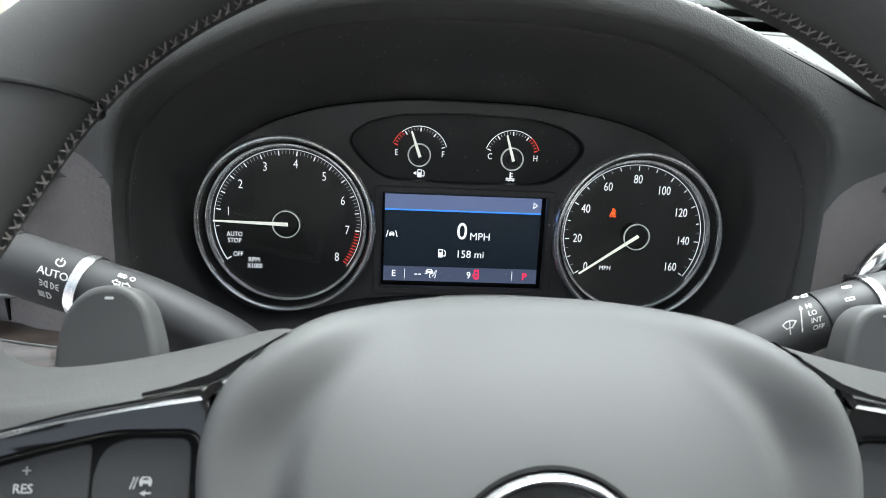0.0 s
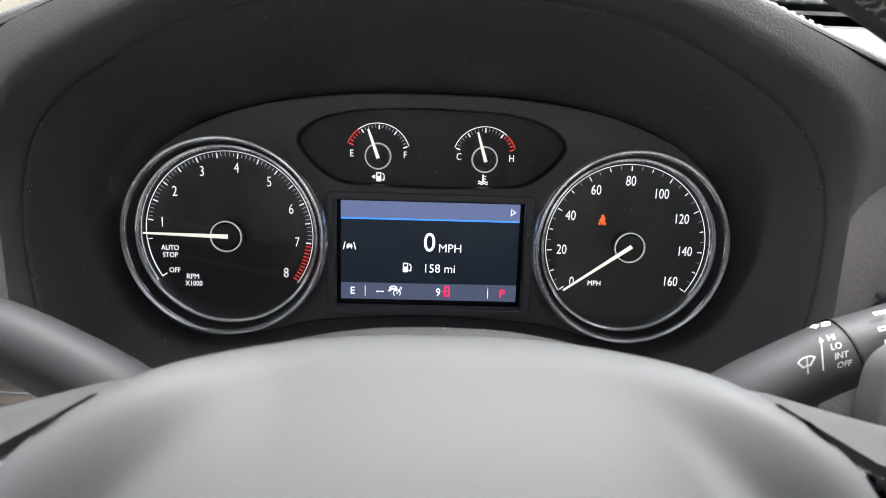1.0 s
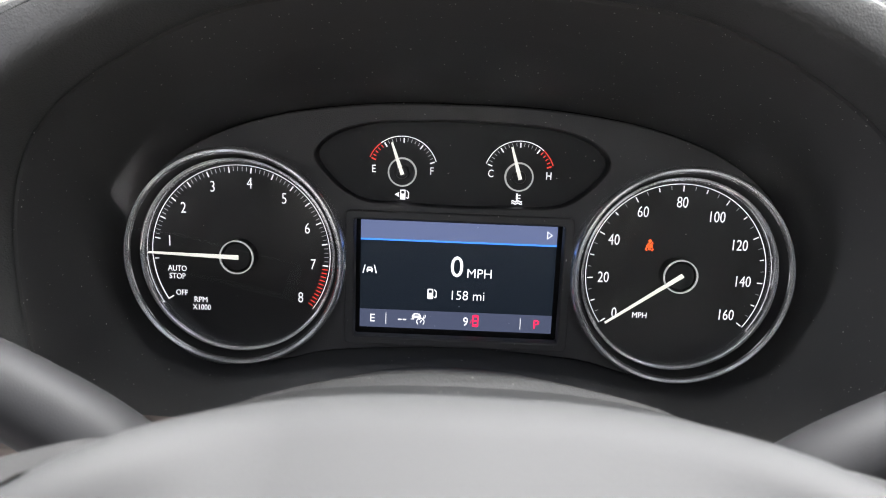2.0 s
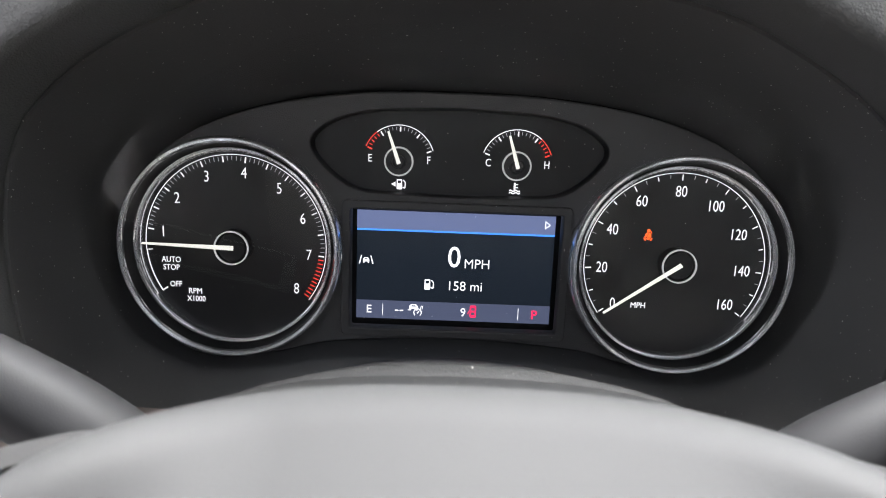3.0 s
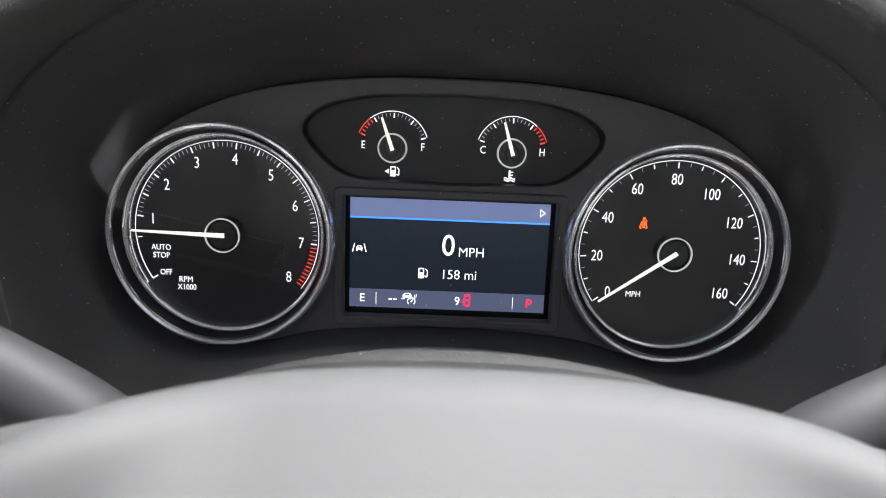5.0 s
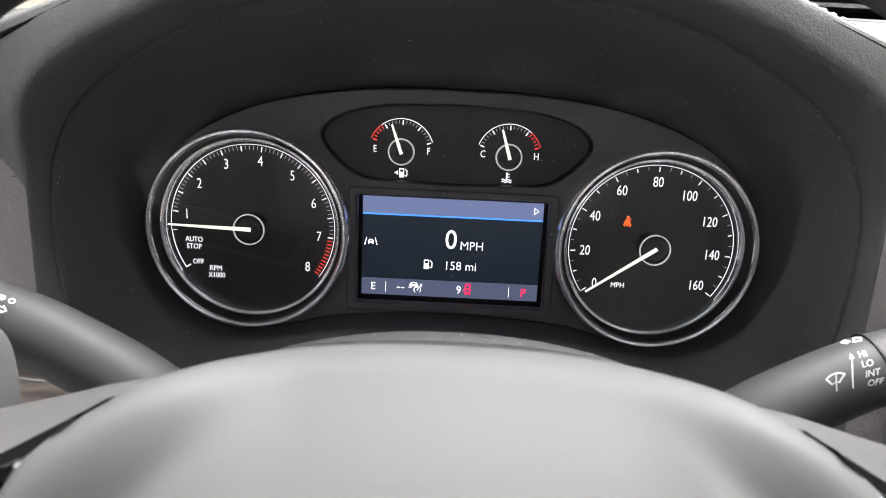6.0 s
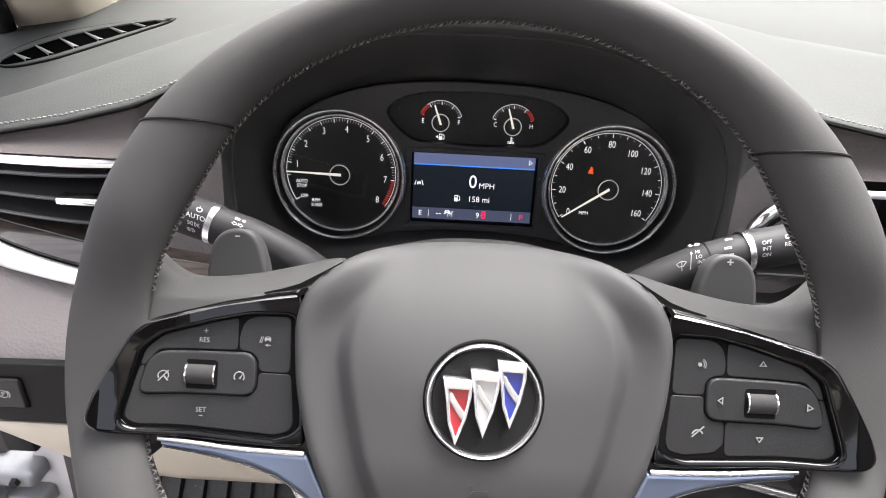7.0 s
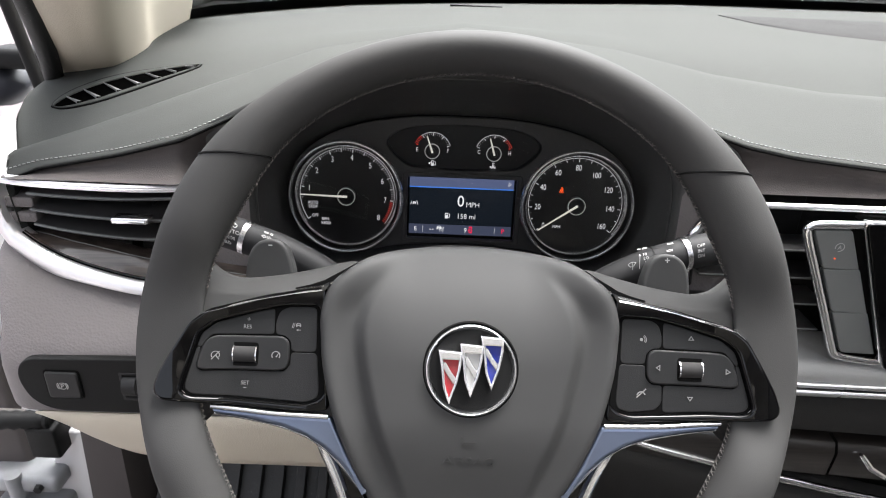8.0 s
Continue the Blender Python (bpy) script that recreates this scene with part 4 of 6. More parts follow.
    part("trim_edge", tube(edge, [0.0011] * len(edge), 10), CHROME, wheel, "chrome edge strip")
    leg = [Vector((q.x * MM, q.y * MM)) for q in spline(LEG, 5)]
    strips = []
    for i, q in enumerate(leg):
        d = (leg[min(i + 1, len(leg) - 1)] - leg[max(i - 1, 0)]).normalized()
        s = Vector((-d.y, d.x)) * (0.0004 + 0.0030 * smooth_step(0, 12, i))
        strips.append([(side * (q.x + s.x * u), 0.0062 + dy, q.y + s.y * u) for u, dy in ((-1.0, 0.007), (-0.95, 0.001), (-0.55, -0.0012), (-0.35, -0.0002), (0.1, 0.0004), (0.5, -0.0012), (0.95, 0.001), (1.0, 0.007))])
    part("spoke_leg", loft(strips), CHROME, wheel, "grooved chrome lower spoke edge", 30)
    part("leg_panel", plate([mm(LEG_PANEL, side)], 0.0085, 0.016, 0.0015), GLOSS, wheel, "glossy black lower spoke panel")
    top_edge = [(q.x * sx, 0.0014, q.y * MM) for q in spline([(144, -35.2), (126, -36.6), (110, -38), (78, -39)], 5)]
    part("trim_bead", tube(top_edge, [0.0015] * len(top_edge), 10), SILVER, wheel)
    pad = part("paddle", plate([rounded(mm(PADDLE_SHAPE, side), 0.005)], 0.032, 0.044, 0.0024, 4), PADDLE, wheel, "grey plastic shift paddle", 60)
    part("paddle_mark", lettering("-" if side < 0 else "+", 0.0042, side * 0.1235, 0.0575, 0.0318, stretch=1.4 if side < 0 else 1.0, bold=0.0001), WHITE, pad)


side_of_wheel(-1)
side_of_wheel(1)

HUB_HALF = [(0, 60.5), (20, 60), (38, 58), (56, 53.5), (69, 46), (80, 35.5), (84.5, 21), (84, 5), (82, -12), (76, -36), (66, -62), (55, -85), (42, -106), (20, -117), (0, -119)]


RIDGE_Z = [-0.112, -0.08, -0.045, -0.022, 0.007, 0.026, 0.042, 0.058]
RIDGE_X = [0.026, 0.036, 0.0495, 0.0560, 0.0610, 0.0575, 0.0470, 0.036]


RIDGE_LINE = spline(list(zip(RIDGE_Z, RIDGE_X)), 8)


def groove(x, z):
    """How far the cover lies back beside its raised middle panel."""
    xc = float(np.interp(z, [q.x for q in RIDGE_LINE], [q.y for q in RIDGE_LINE]))
    fade = smooth_step(0.050, 0.018, z) * smooth_step(-0.108, -0.055, z)
    d = abs(x) - xc
    return 0.0058 * fade * smooth_step(-0.0045, 0.0050, d) * (1 - smooth_step(0.004, 0.024, d))


def hub_skin():
    pts = HUB_HALF + [(-x, z) for x, z in HUB_HALF[-2:0:-1]]
    ring = [Vector((q.x * MM, q.y * MM)) for q in spline([(x, z) for x, z in pts], 10, True)]
    mid = Vector((0, -0.010))
    rows = []
    for s in [0.0005] + [0.1, 0.2, 0.28] + list(np.linspace(0.34, 0.90, 34)) + [0.92, 0.94, 0.955, 0.968, 0.98, 0.99, 0.996, 1.0]:
        row = []
        for q in ring:
            p = mid + (q - mid) * s
            back = max(0.0, min(1.0, (p.y + 0.008) / 0.0685)) ** 2.1 * (1 - 0.8 * smooth_step(0.03, 0.078, abs(p.x)))
            roll = max(0.0, (s - 0.92) / 0.08)
            under = smooth_step(-0.035, -0.12, p.y)
            y = -0.0105 + 0.004 * s * s + 0.024 * back + 0.007 * (1 - math.sqrt(max(0.0, 1 - min(1.0, roll) ** 2.2))) + 0.014 * under + groove(p.x, p.y)
            row.append((p.x, y, p.y))
        rows.append(row)
    rows.append([(x * 0.997, y + 0.004, z * 0.997) for x, y, z in rows[-1]])
    skirt = [rows[-1], [(q.x * 0.995, 0.055, q.y * (1.005 if q.y > 0 else 0.98)) for q in ring]]
    return loft(rows, True), loft(skirt, True)


cover_skin, cover_skirt = hub_skin()
hub = part("airbag_cover", cover_skin, COVER, wheel, "soft black airbag cover", 60)
part("cover_skirt", cover_skirt, SHROUD, wheel)
# Black plate behind the cover paints the shade of its gap.
part("hub_gap_shade", plate([[(q.x * MM * 1.012, q.y * MM * (0.93 if q.y > 30 else 1.012)) for q in spline([(x, z) for x, z in HUB_HALF + [(-x, z) for x, z in HUB_HALF[-2:0:-1]]], 4, True)]], 0.018, 0.05), GAP_SHADE, wheel)
hub_tree = BVHTree.FromPolygons([v.co for v in hub.data.vertices], [p.vertices for p in hub.data.polygons])


def emboss(bm, y, up):
    """Bends a flat drawing at depth y on to the cover, its front raised by up."""
    for v in bm.verts:
        q = hub_tree.ray_cast(Vector((v.co.x, -1, v.co.z)), Vector((0, 1, 0)))[0]
        v.co.y = q.y - up if v.co.y < y else q.y + 0.0004
    return bm


part("lettering", emboss(merged([lettering("AIRBAG", 0.0040, 0.001, -0.0585, 0.0, depth=0.0008, stretch=1.42)]), 0.0, 0.00042), COVER, hub, "embossed word")
bag = merged([plate([rounded([(-0.003, -0.0498), (0.004, -0.0498), (0.005, -0.0475), (-0.002, -0.0475)], 0.0008)], -0.001, 0.001), plate([circle(-0.0028, -0.0455, 0.0009, 14)], -0.001, 0.001)])
part("airbag_symbol", emboss(bag, 0.0, 0.00045), LEATHER, hub)

EMB = (0.0006, -0.0081)
emblem = part("emblem", lathe([(0.0001, -0.0112), (0.0186, -0.0112), (0.0222, -0.0112), (0.0226, -0.0100)], *EMB, 64), DARK, wheel, "round chrome-ringed badge with three shields")
part("emblem_ring", lathe([(0.0249, -0.0088), (0.0248, -0.0116), (0.0245, -0.0130), (0.0240, -0.0134), (0.0234, -0.0128), (0.0231, -0.0105)], *EMB, 96), BADGE, emblem, "chrome ring")
# Black ring laid round the badge as a groove's shade.
part("emblem_groove_shade", lathe([(0.0266, -0.0098), (0.0258, -0.0106), (0.0248, -0.0090)], *EMB, 96), GAP_SHADE, emblem)
SHIELD = [(-19.2, -0.6), (-5.6, -1.4), (-5.6, -8), (-7.6, -17), (-12.2, -28.5), (-16, -19.5), (-17.4, -9.5)]
INSET = [(-16.2, -5.2), (-7.2, -5.4), (-7.6, -10), (-9.2, -17), (-12.2, -25), (-14.7, -18), (-15.6, -11)]
SASH = [(-16.2, -6.2), (-14.6, -7.0), (-11.5, -11.5), (-8.4, -15.0), (-9.2, -18.6), (-12.8, -14.4), (-15.8, -10.0)]
for (ox, oz), enamel, label in (((0.3, 4.1), RED, "red shield with silver sash"), ((12.6, 8.2), PEARL, "silver shield with silver sash"), ((24.6, 12.9), BLUE, "blue shield with silver sash")):
    shift = lambda pts: [(((x + ox) * 0.93 + 0.042) * MM, ((z * 1.125 + oz) * 0.93 - 0.57) * MM) for x, z in pts]
    part("shield", merged([plate([shift(SHIELD), shift(INSET)[::-1]], -0.0168, -0.0112, 0.0007, 2)]), BADGE, emblem, label)
    part("enamel", plate([shift(INSET)], -0.0142, -0.0112), enamel, emblem)
    part("sash", plate([rounded(shift(SASH), 0.0008)], -0.0152, -0.0130, 0.0005), SILVER, emblem)

# ---- steering column ----
column = thing("column_shroud", WHEEL, "dusty black plastic steering column cover", "steering column")
rows = []
for y in (0.052, 0.056, 0.075, 0.11, 0.15, 0.185):
    grow = 0.94 if y < 0.054 else 1.0
    prof = [(-72, -60), (-76, -20), (-76, 20), (-70, 42), (-52, 55), (-26, 61.5), (0, 63), (26, 61.5), (52, 55), (70, 42), (76, 20), (76, -20), (72, -60)]
    rows.append([(q.x * MM * grow, y, q.y * MM * grow) for q in spline(prof, 4)])
part("cover", loft(rows), SHROUD, column, "", 50)
part("front_cap", loft([rows[0], [(x * 0.6, y + 0.001, z * 0.6 - 0.004) for x, y, z in rows[0]]]), SHROUD, column)


SLOPE = {-1: 0.3, 1: 0.22}  # rise of each stalk towards its end


def stalk_point(side, x, phi, grow, path):
    """A point on a stalk's straight outer part, x along it and phi round it from its front."""
    z = 0.0655 + (x - 0.158) * path
    r = 0.0113 + grow
    return Vector((side * x, 0.0785 - r * math.cos(phi), z + r * math.sin(phi)))


def stalk(name, side, label, category):
    st = thing(name, WHEEL, label, category)
    slope = SLOPE[side]
    path = [(0.212, 0.0785, 0.0655 + 0.054 * slope), (0.158, 0.0785, 0.0655), (0.147, 0.0785, 0.0620), (0.132, 0.080, 0.0572), (0.117, 0.082, 0.0503), (0.102, 0.085, 0.0415), (0.085, 0.090, 0.028), (0.060, 0.097, 0.010)]
    rad = [0.0113, 0.0113, 0.0112, 0.0112, 0.0114, 0.0121, 0.0136, 0.0160]
    pr = spline([(*p, r) for p, r in zip(path[1:], rad[1:])], 5)
    part("arm", tube([(side * q[0], q[1], q[2]) for q in pr], [q[3] for q in pr], 28), STALK, st, "", 60)
    knob = part("knob", tube([(side * 0.1540, 0.0785, 0.0655 - 0.0040 * slope), (side * 0.2, 0.0785, 0.0655 + 0.042 * slope), (side * 0.2035, 0.0785, 0.0655 + 0.0455 * slope)], [0.0117, 0.0117, 0.0105], 32), STALK, st, "black twist knob", 50)
    part("band", tube([(side * 0.1508, 0.0785, 0.0655 - 0.0072 * slope), (side * 0.1543, 0.0785, 0.0655 - 0.0037 * slope)], [0.0119, 0.0119], 36), SILVER, st, "silver band")
    return st, knob


lamp_stalk, knob = stalk("lamp_stalk", -1, "black lighting stalk with silver band and white symbols", "control stalk")


def put_on(st, name, me, side, x, turn):
    """Lays a drawing made round the origin on a stalk, x along it."""
    if isinstance(me, bmesh.types.BMesh):
        bm, me = me, bpy.data.meshes.new(name)
        bm.to_mesh(me)
        bm.free()
    for v in me.vertices:
        phi = v.co.z / 0.0118 + turn
        v.co = stalk_point(side, x + side * v.co.x, phi, 0.00065 - v.co.y * 0.3, SLOPE[side])
    return part(name, me, WHITE, st)


put_on(knob, "lettering", lettering("AUTO", 0.0027, 0, 0, 0), -1, 0.1595, 0.12)
put_on(knob, "power_symbol", merged([plate([arc_strip(0, 0, 0.0013, 0.0017, 125, 415, 20)], 0, 0.0002), plate([box2(-0.0002, 0.0004, 0.0002, 0.0021, 0.0001)], 0, 0.0002)]), -1, 0.1580, 0.52)
def ray(x0, z0, x1, z1, w=0.00016):
    d = Vector((x1 - x0, z1 - z0)).normalized() * w
    return plate([[(x0 - d.y, z0 + d.x), (x1 - d.y, z1 + d.x), (x1 + d.y, z1 - d.x), (x0 + d.y, z0 - d.x)]], 0, 0.0002)


def lamp_shape(x, flip, s=1.0):
    """An outlined lamp bowl, open towards flip."""
    bowl = [(0.0, -0.0012), (0.0008, -0.0011), (0.0015, 0), (0.0008, 0.0011), (0.0, 0.0012)]
    hole = [(0.0003, -0.0008), (0.0007, -0.0007), (0.0011, 0), (0.0007, 0.0007), (0.0003, 0.0008)]
    out = [[(x + flip * px * s, pz * s) for px, pz in shape] for shape in (bowl, hole)]
    return plate([out[0] if flip > 0 else out[0][::-1], out[1][::-1] if flip > 0 else out[1]], 0, 0.0002)


lamps = [lamp_shape(0.0005, 1), lamp_shape(-0.0005, -1)] + [ray(k * 0.0022, z * 0.5, k * 0.0034, z) for k in (-1, 1) for z in (-0.0011, 0, 0.0011)]
put_on(knob, "parking_lamp_symbol", merged(lamps), -1, 0.1605, -0.26)
heads = [plate([[(0.0, -0.0013), (0.0012, -0.0012), (0.0020, 0), (0.0012, 0.0012), (0.0, 0.0013)], [(0.0004, 0.0009), (0.0010, 0.0008), (0.0015, 0), (0.0010, -0.0008), (0.0004, -0.0009)]], 0, 0.0002)] + [plate([box2(-0.0028, z - 0.00016, -0.0006, z + 0.00016, 0.0001)], 0, 0.0002) for z in (-0.001, -0.0004, 0.0002, 0.0008)]
put_on(knob, "headlamp_symbol", merged(heads), -1, 0.1620, -0.62)
put_on(knob, "lamp_symbol", merged([plate([circle(0, 0, 0.0009, 14)], 0, 0.0002)] + [plate([[(0.0014 * math.cos(a) - 0.0001 * math.sin(a), 0.0014 * math.sin(a) + 0.0001 * math.cos(a)), (0.0022 * math.cos(a) - 0.0001 * math.sin(a), 0.0022 * math.sin(a) + 0.0001 * math.cos(a)), (0.0022 * math.cos(a) + 0.0001 * math.sin(a), 0.0022 * math.sin(a) - 0.0001 * math.cos(a)), (0.0014 * math.cos(a) + 0.0001 * math.sin(a), 0.0014 * math.sin(a) - 0.0001 * math.cos(a))]], 0, 0.0002) for a in np.arange(0, 6.28, 0.785)]), -1, 0.1885, 0.0)
part("knob_joint", tube([(-0.1795, 0.0785, 0.07195), (-0.1802, 0.0785, 0.07216)], [0.0119, 0.0119], 32), DARK, knob)
def arrow_outline(k):
    outer = [(0.0003, -0.0007), (0.0017, -0.0007), (0.0017, -0.0014), (0.0034, 0), (0.0017, 0.0014), (0.0017, 0.0007), (0.0003, 0.0007)]
    inner = [(0.0006, -0.0004), (0.0020, -0.0004), (0.0020, -0.0008), (0.0029, 0), (0.0020, 0.0008), (0.0020, 0.0004), (0.0006, 0.0004)]
    turned = [[(k * x, z) for x, z in shape] for shape in (outer, inner)]
    return plate([turned[0] if k > 0 else turned[0][::-1], turned[1][::-1] if k > 0 else turned[1]], 0, 0.0002)


put_on(lamp_stalk, "turn_symbol", merged([arrow_outline(-1), arrow_outline(1)]), -1, 0.1362, 0.46)
beam = [lamp_shape(-0.0006, 1, 0.8), plate([circle(0.0026, 0, 0.0010, 16), circle(0.0026, 0, 0.0007, 16)[::-1]], 0, 0.0002)] + [ray(-0.0026, z, -0.0009, z) for z in (-0.0007, 0, 0.0007)]
put_on(lamp_stalk, "beam_symbol", merged(beam), -1, 0.1358, 0.76)

wiper_stalk, knob = stalk("wiper_stalk", 1, "black wiper stalk with silver band and white symbols", "control stalk")
for text, turn in (("OFF", 0.34), ("INT", 0.04), ("ON", -0.26)):
    put_on(knob, "lettering", lettering(text, 0.0022, 0, 0, 0), 1, 0.1600, turn)
put_on(knob, "lettering", lettering("REAR", 0.0023, 0, 0, 0), 1, 0.1735, 0.10)
put_on(knob, "rear_wiper_symbol", plate([box2(-0.0022, -0.0012, 0.0022, 0.0012, 0.0006), box2(-0.0017, -0.0007, 0.0017, 0.0007, 0.0004)[::-1]], 0, 0.0002), 1, 0.1725, 0.46)
for text, turn, x in (("HI", 0.44, 0.1206), ("LO", 0.19, 0.1214), ("INT", -0.06, 0.1228), ("OFF", -0.31, 0.1238)):
    put_on(wiper_stalk, "lettering", lettering(text, 0.0019, 0, 0, 0), 1, x + 0.001, turn)
put_on(wiper_stalk, "arrow_symbol", merged([plate([box2(-0.0002, -0.0050, 0.0002, 0.0040, 0.0001)], 0, 0.0002), plate([[(-0.0008, 0.0038), (0.0008, 0.0038), (0, 0.0054)]], 0, 0.0002)]), 1, 0.1182, 0.05)
fan = [plate([arc_strip(0, -0.002, 0.0042, 0.0046, 55, 135, 12)], 0, 0.0002), plate([arc_strip(0, -0.002, 0.0016, 0.0020, 55, 135, 8)], 0, 0.0002), plate([[(-0.0033, 0.0010), (-0.0029, 0.0013), (-0.0010, -0.0006), (-0.0014, -0.0009)]], 0, 0.0002), plate([[(0.0026, 0.0018), (0.0023, 0.0021), (0.0006, -0.0002), (0.0010, -0.0005)]], 0, 0.0002), plate([[(0.0002, -0.0030), (0.0006, -0.0030), (0.0000, 0.0026), (-0.0004, 0.0026)]], 0, 0.0002)]
put_on(wiper_stalk, "wiper_symbol", merged(fan), 1, 0.1130, -0.12)
put_on(wiper_stalk, "washer_symbol", merged([plate([[(-0.0034, 0), (-0.0018, 0.0009), (-0.0004, 0), (-0.0018, -0.0009)], [(-0.0027, 0), (-0.0018, -0.0005), (-0.0011, 0), (-0.0018, 0.0005)]], 0, 0.0002), plate([[(0.0, -0.0007), (0.0008, 0.0009), (0.0036, 0.0009), (0.0028, -0.0007)], [(0.0006, -0.0003), (0.0025, -0.0003), (0.0030, 0.0005), (0.0010, 0.0005)]], 0, 0.0002)]), 1, 0.1205, 0.86)
for turn, x in ((0.86, 0.1400), (0.38, 0.1385), (0.02, 0.1395)):
    put_on(wiper_stalk, "bar_symbol", plate([box2(-0.0020, -0.0007, 0.0020, 0.0007, 0.0002), box2(-0.0016, -0.0003, 0.0016, 0.0003, 0.0001)[::-1]], 0, 0.0002), 1, x, turn)
part("arm_joint", tube([(0.1325, 0.0800, 0.0578), (0.1331, 0.0799, 0.0580)], [0.0115, 0.0115], 30), DARK, wiper_stalk)

# ---- dashboard ----
dash = thing("dashboard", CAR, "dark grey stitched vinyl dashboard with chrome strips", "dashboard")
XS = [-0.338, -0.31, -0.27, -0.23, -0.19, -0.16, -0.125, -0.085, -0.045, 0.0, 0.045, 0.085, 0.125, 0.165, 0.2, 0.24, 0.3, 0.4, 0.55, 0.8, 1.08]


def seam_z(x):
    return float(np.interp(x, [-0.338, -0.31, -0.25, -0.205, -0.165, -0.125, -0.085, -0.045, 0, 0.045, 0.085, 0.125, 0.165, 0.2, 0.235, 0.3, 0.45, 1.08], [0.045, 0.0555, 0.0675, 0.0795, 0.098, 0.117, 0.1317, 0.1406, 0.1436, 0.1406, 0.1317, 0.117, 0.1005, 0.090, 0.084, 0.078, 0.076, 0.074]))


def guide(tab, x):
    k = [np.interp(x, [t[0] for t in tab], [t[i] for t in tab]) for i in range(1, 4)]
    return Vector([float(v) for v in k])


RIDGE = [(-0.338, -0.352, -0.080, 0.050), (-0.27, -0.290, -0.045, 0.068), (-0.19, -0.212, -0.002, 0.094), (-0.1, -0.13, 0.062, 0.119), (0, 0.0, 0.092, 0.138), (0.125, 0.14, 0.090, 0.124), (0.2, 0.222, 0.060, 0.110), (0.3, 0.315, 0.044, 0.101), (0.4, 0.41, 0.036, 0.099), (0.8, 0.8, 0.03, 0.097), (1.08, 1.08, 0.02, 0.08)]
BACK = [(-0.338, -0.405, 0.02, 0.080), (-0.27, -0.345, 0.115, 0.101), (-0.19, -0.27, 0.19, 0.111), (-0.1, -0.16, 0.25, 0.122), (0, 0.0, 0.28, 0.133), (0.125, 0.14, 0.29, 0.130), (0.4, 0.4, 0.3, 0.124), (0.8, 0.8, 0.3, 0.122), (1.08, 1.1, 0.2, 0.10)]
FAR = [(-0.338, -0.44, 0.30, 0.094), (-0.27, -0.40, 0.46, 0.107), (-0.19, -0.31, 0.55, 0.114), (-0.1, -0.17, 0.64, 0.124), (0, 0.0, 0.69, 0.129), (0.2, 0.2, 0.72, 0.135), (0.4, 0.4, 0.75, 0.141), (0.8, 0.83, 0.78, 0.142), (1.08, 1.15, 0.62, 0.122)]


def seam_y(x):
    return -0.100 * 0.99 + (seam_z(x) - 0.0139) / 0.99 * 0.139


def dash_top(x):
    """One strip of the dash's top from the stitched edge to the windscreen."""
    s = Vector((x, seam_y(x), seam_z(x)))
    r, b, f = guide(RIDGE, x), guide(BACK, x), guide(FAR, x)
    edge = [s + Vector((0, 0.005, -0.0060)), s + Vector((0, 0.0010, -0.0030)), s + Vector((0, -0.0006, -0.0014))]
    top = spline([s, s.lerp(r, 0.35) + Vector((0, 0, 0.0055)), r + Vector((0, -0.008, 0.0066)), r + Vector((0, 0.007, -0.0075)), r.lerp(b, 0.4) + Vector((0, 0, 0.004)), b, f], 5)
    return [Vector((max(q.x, float(np.interp(q.y, [-0.09, -0.075, -0.027, 0.02, 0.055, 0.1, 0.2], [-0.3335, -0.337, -0.362, -0.377, -0.384, -0.392, -0.446]))), q.y, q.z)) for q in edge + top]


xs = [q.x for q in spline([(x, 0) for x in XS], 4)]
first = dash_top(xs[0])
ends = [[q + Vector((dx, 0, dz)) for q in first] for dx, dz in ((0.006, -0.09), (-0.001, -0.012), (-0.0015, -0.004))]
top_pad = part("top_pad", loft(ends + [dash_top(x) for x in xs]), PAD, dash, "soft grained grey vinyl top pad", 70)
for x0, x1, zs in ((-0.334, -0.168, 0.049), (0.168, 1.08, 0.056)):
    rows = []
    for f in np.linspace(0, 1, 12):
        row = []
        for x in np.linspace(x0, x1, 60):
            sink = smooth_step(0.212, 0.180, abs(x))
            y = (seam_y(max(x, -0.338)) + 0.0010) * (1 - f) - (0.104 if x < 0 else 0.094) * f + 0.006 * math.sin(math.pi * f) + 0.03 * sink * min(1.0, 2 * f)
            y += 0.006 * (1 - math.sqrt(max(0.0, 1 - max(0.0, 1 - (x + 0.334) / 0.006) ** 2))) if x < 0 else 0.0
            row.append(Vector((x, y, (seam_z(max(x, -0.338)) - 0.0034) * (1 - f) + zs * f)))
        rows.append(row)
    part("front_band", loft(rows), BAND, dash, "brown-black padded band", 70)
# bright strips under the band
strip = spline([(-0.362, -0.088, 0.0460), (-0.336, -0.098, 0.0455), (-0.30, -0.104, 0.0452), (-0.24, -0.105, 0.0448), (-0.200, -0.098, 0.0442)], 6)
part("bright_strip", loft([[(q.x, q.y + dy, q.z + dz) for q in strip] for dy, dz in ((0.006, 0.0030), (0.0005, 0.0028), (-0.0008, 0.0014), (-0.0004, 0.0006), (-0.0010, -0.0002), (-0.0006, -0.0020), (0.006, -0.0026))]), SWEEP, dash, "polished metal strip", 30)
part("bright_strip", tube([(0.20, -0.102, 0.0505), (0.5, -0.106, 0.052), (1.05, -0.106, 0.052)], [0.0024] * 3, 12), SWEEP, dash, "polished metal strip")
part("core", plate([[(-0.344, 0.05), (-0.18, 0.05), (-0.175, -0.12), (-0.30, -0.12), (-0.348, -0.09)]], -0.052, -0.04), DARK, dash)
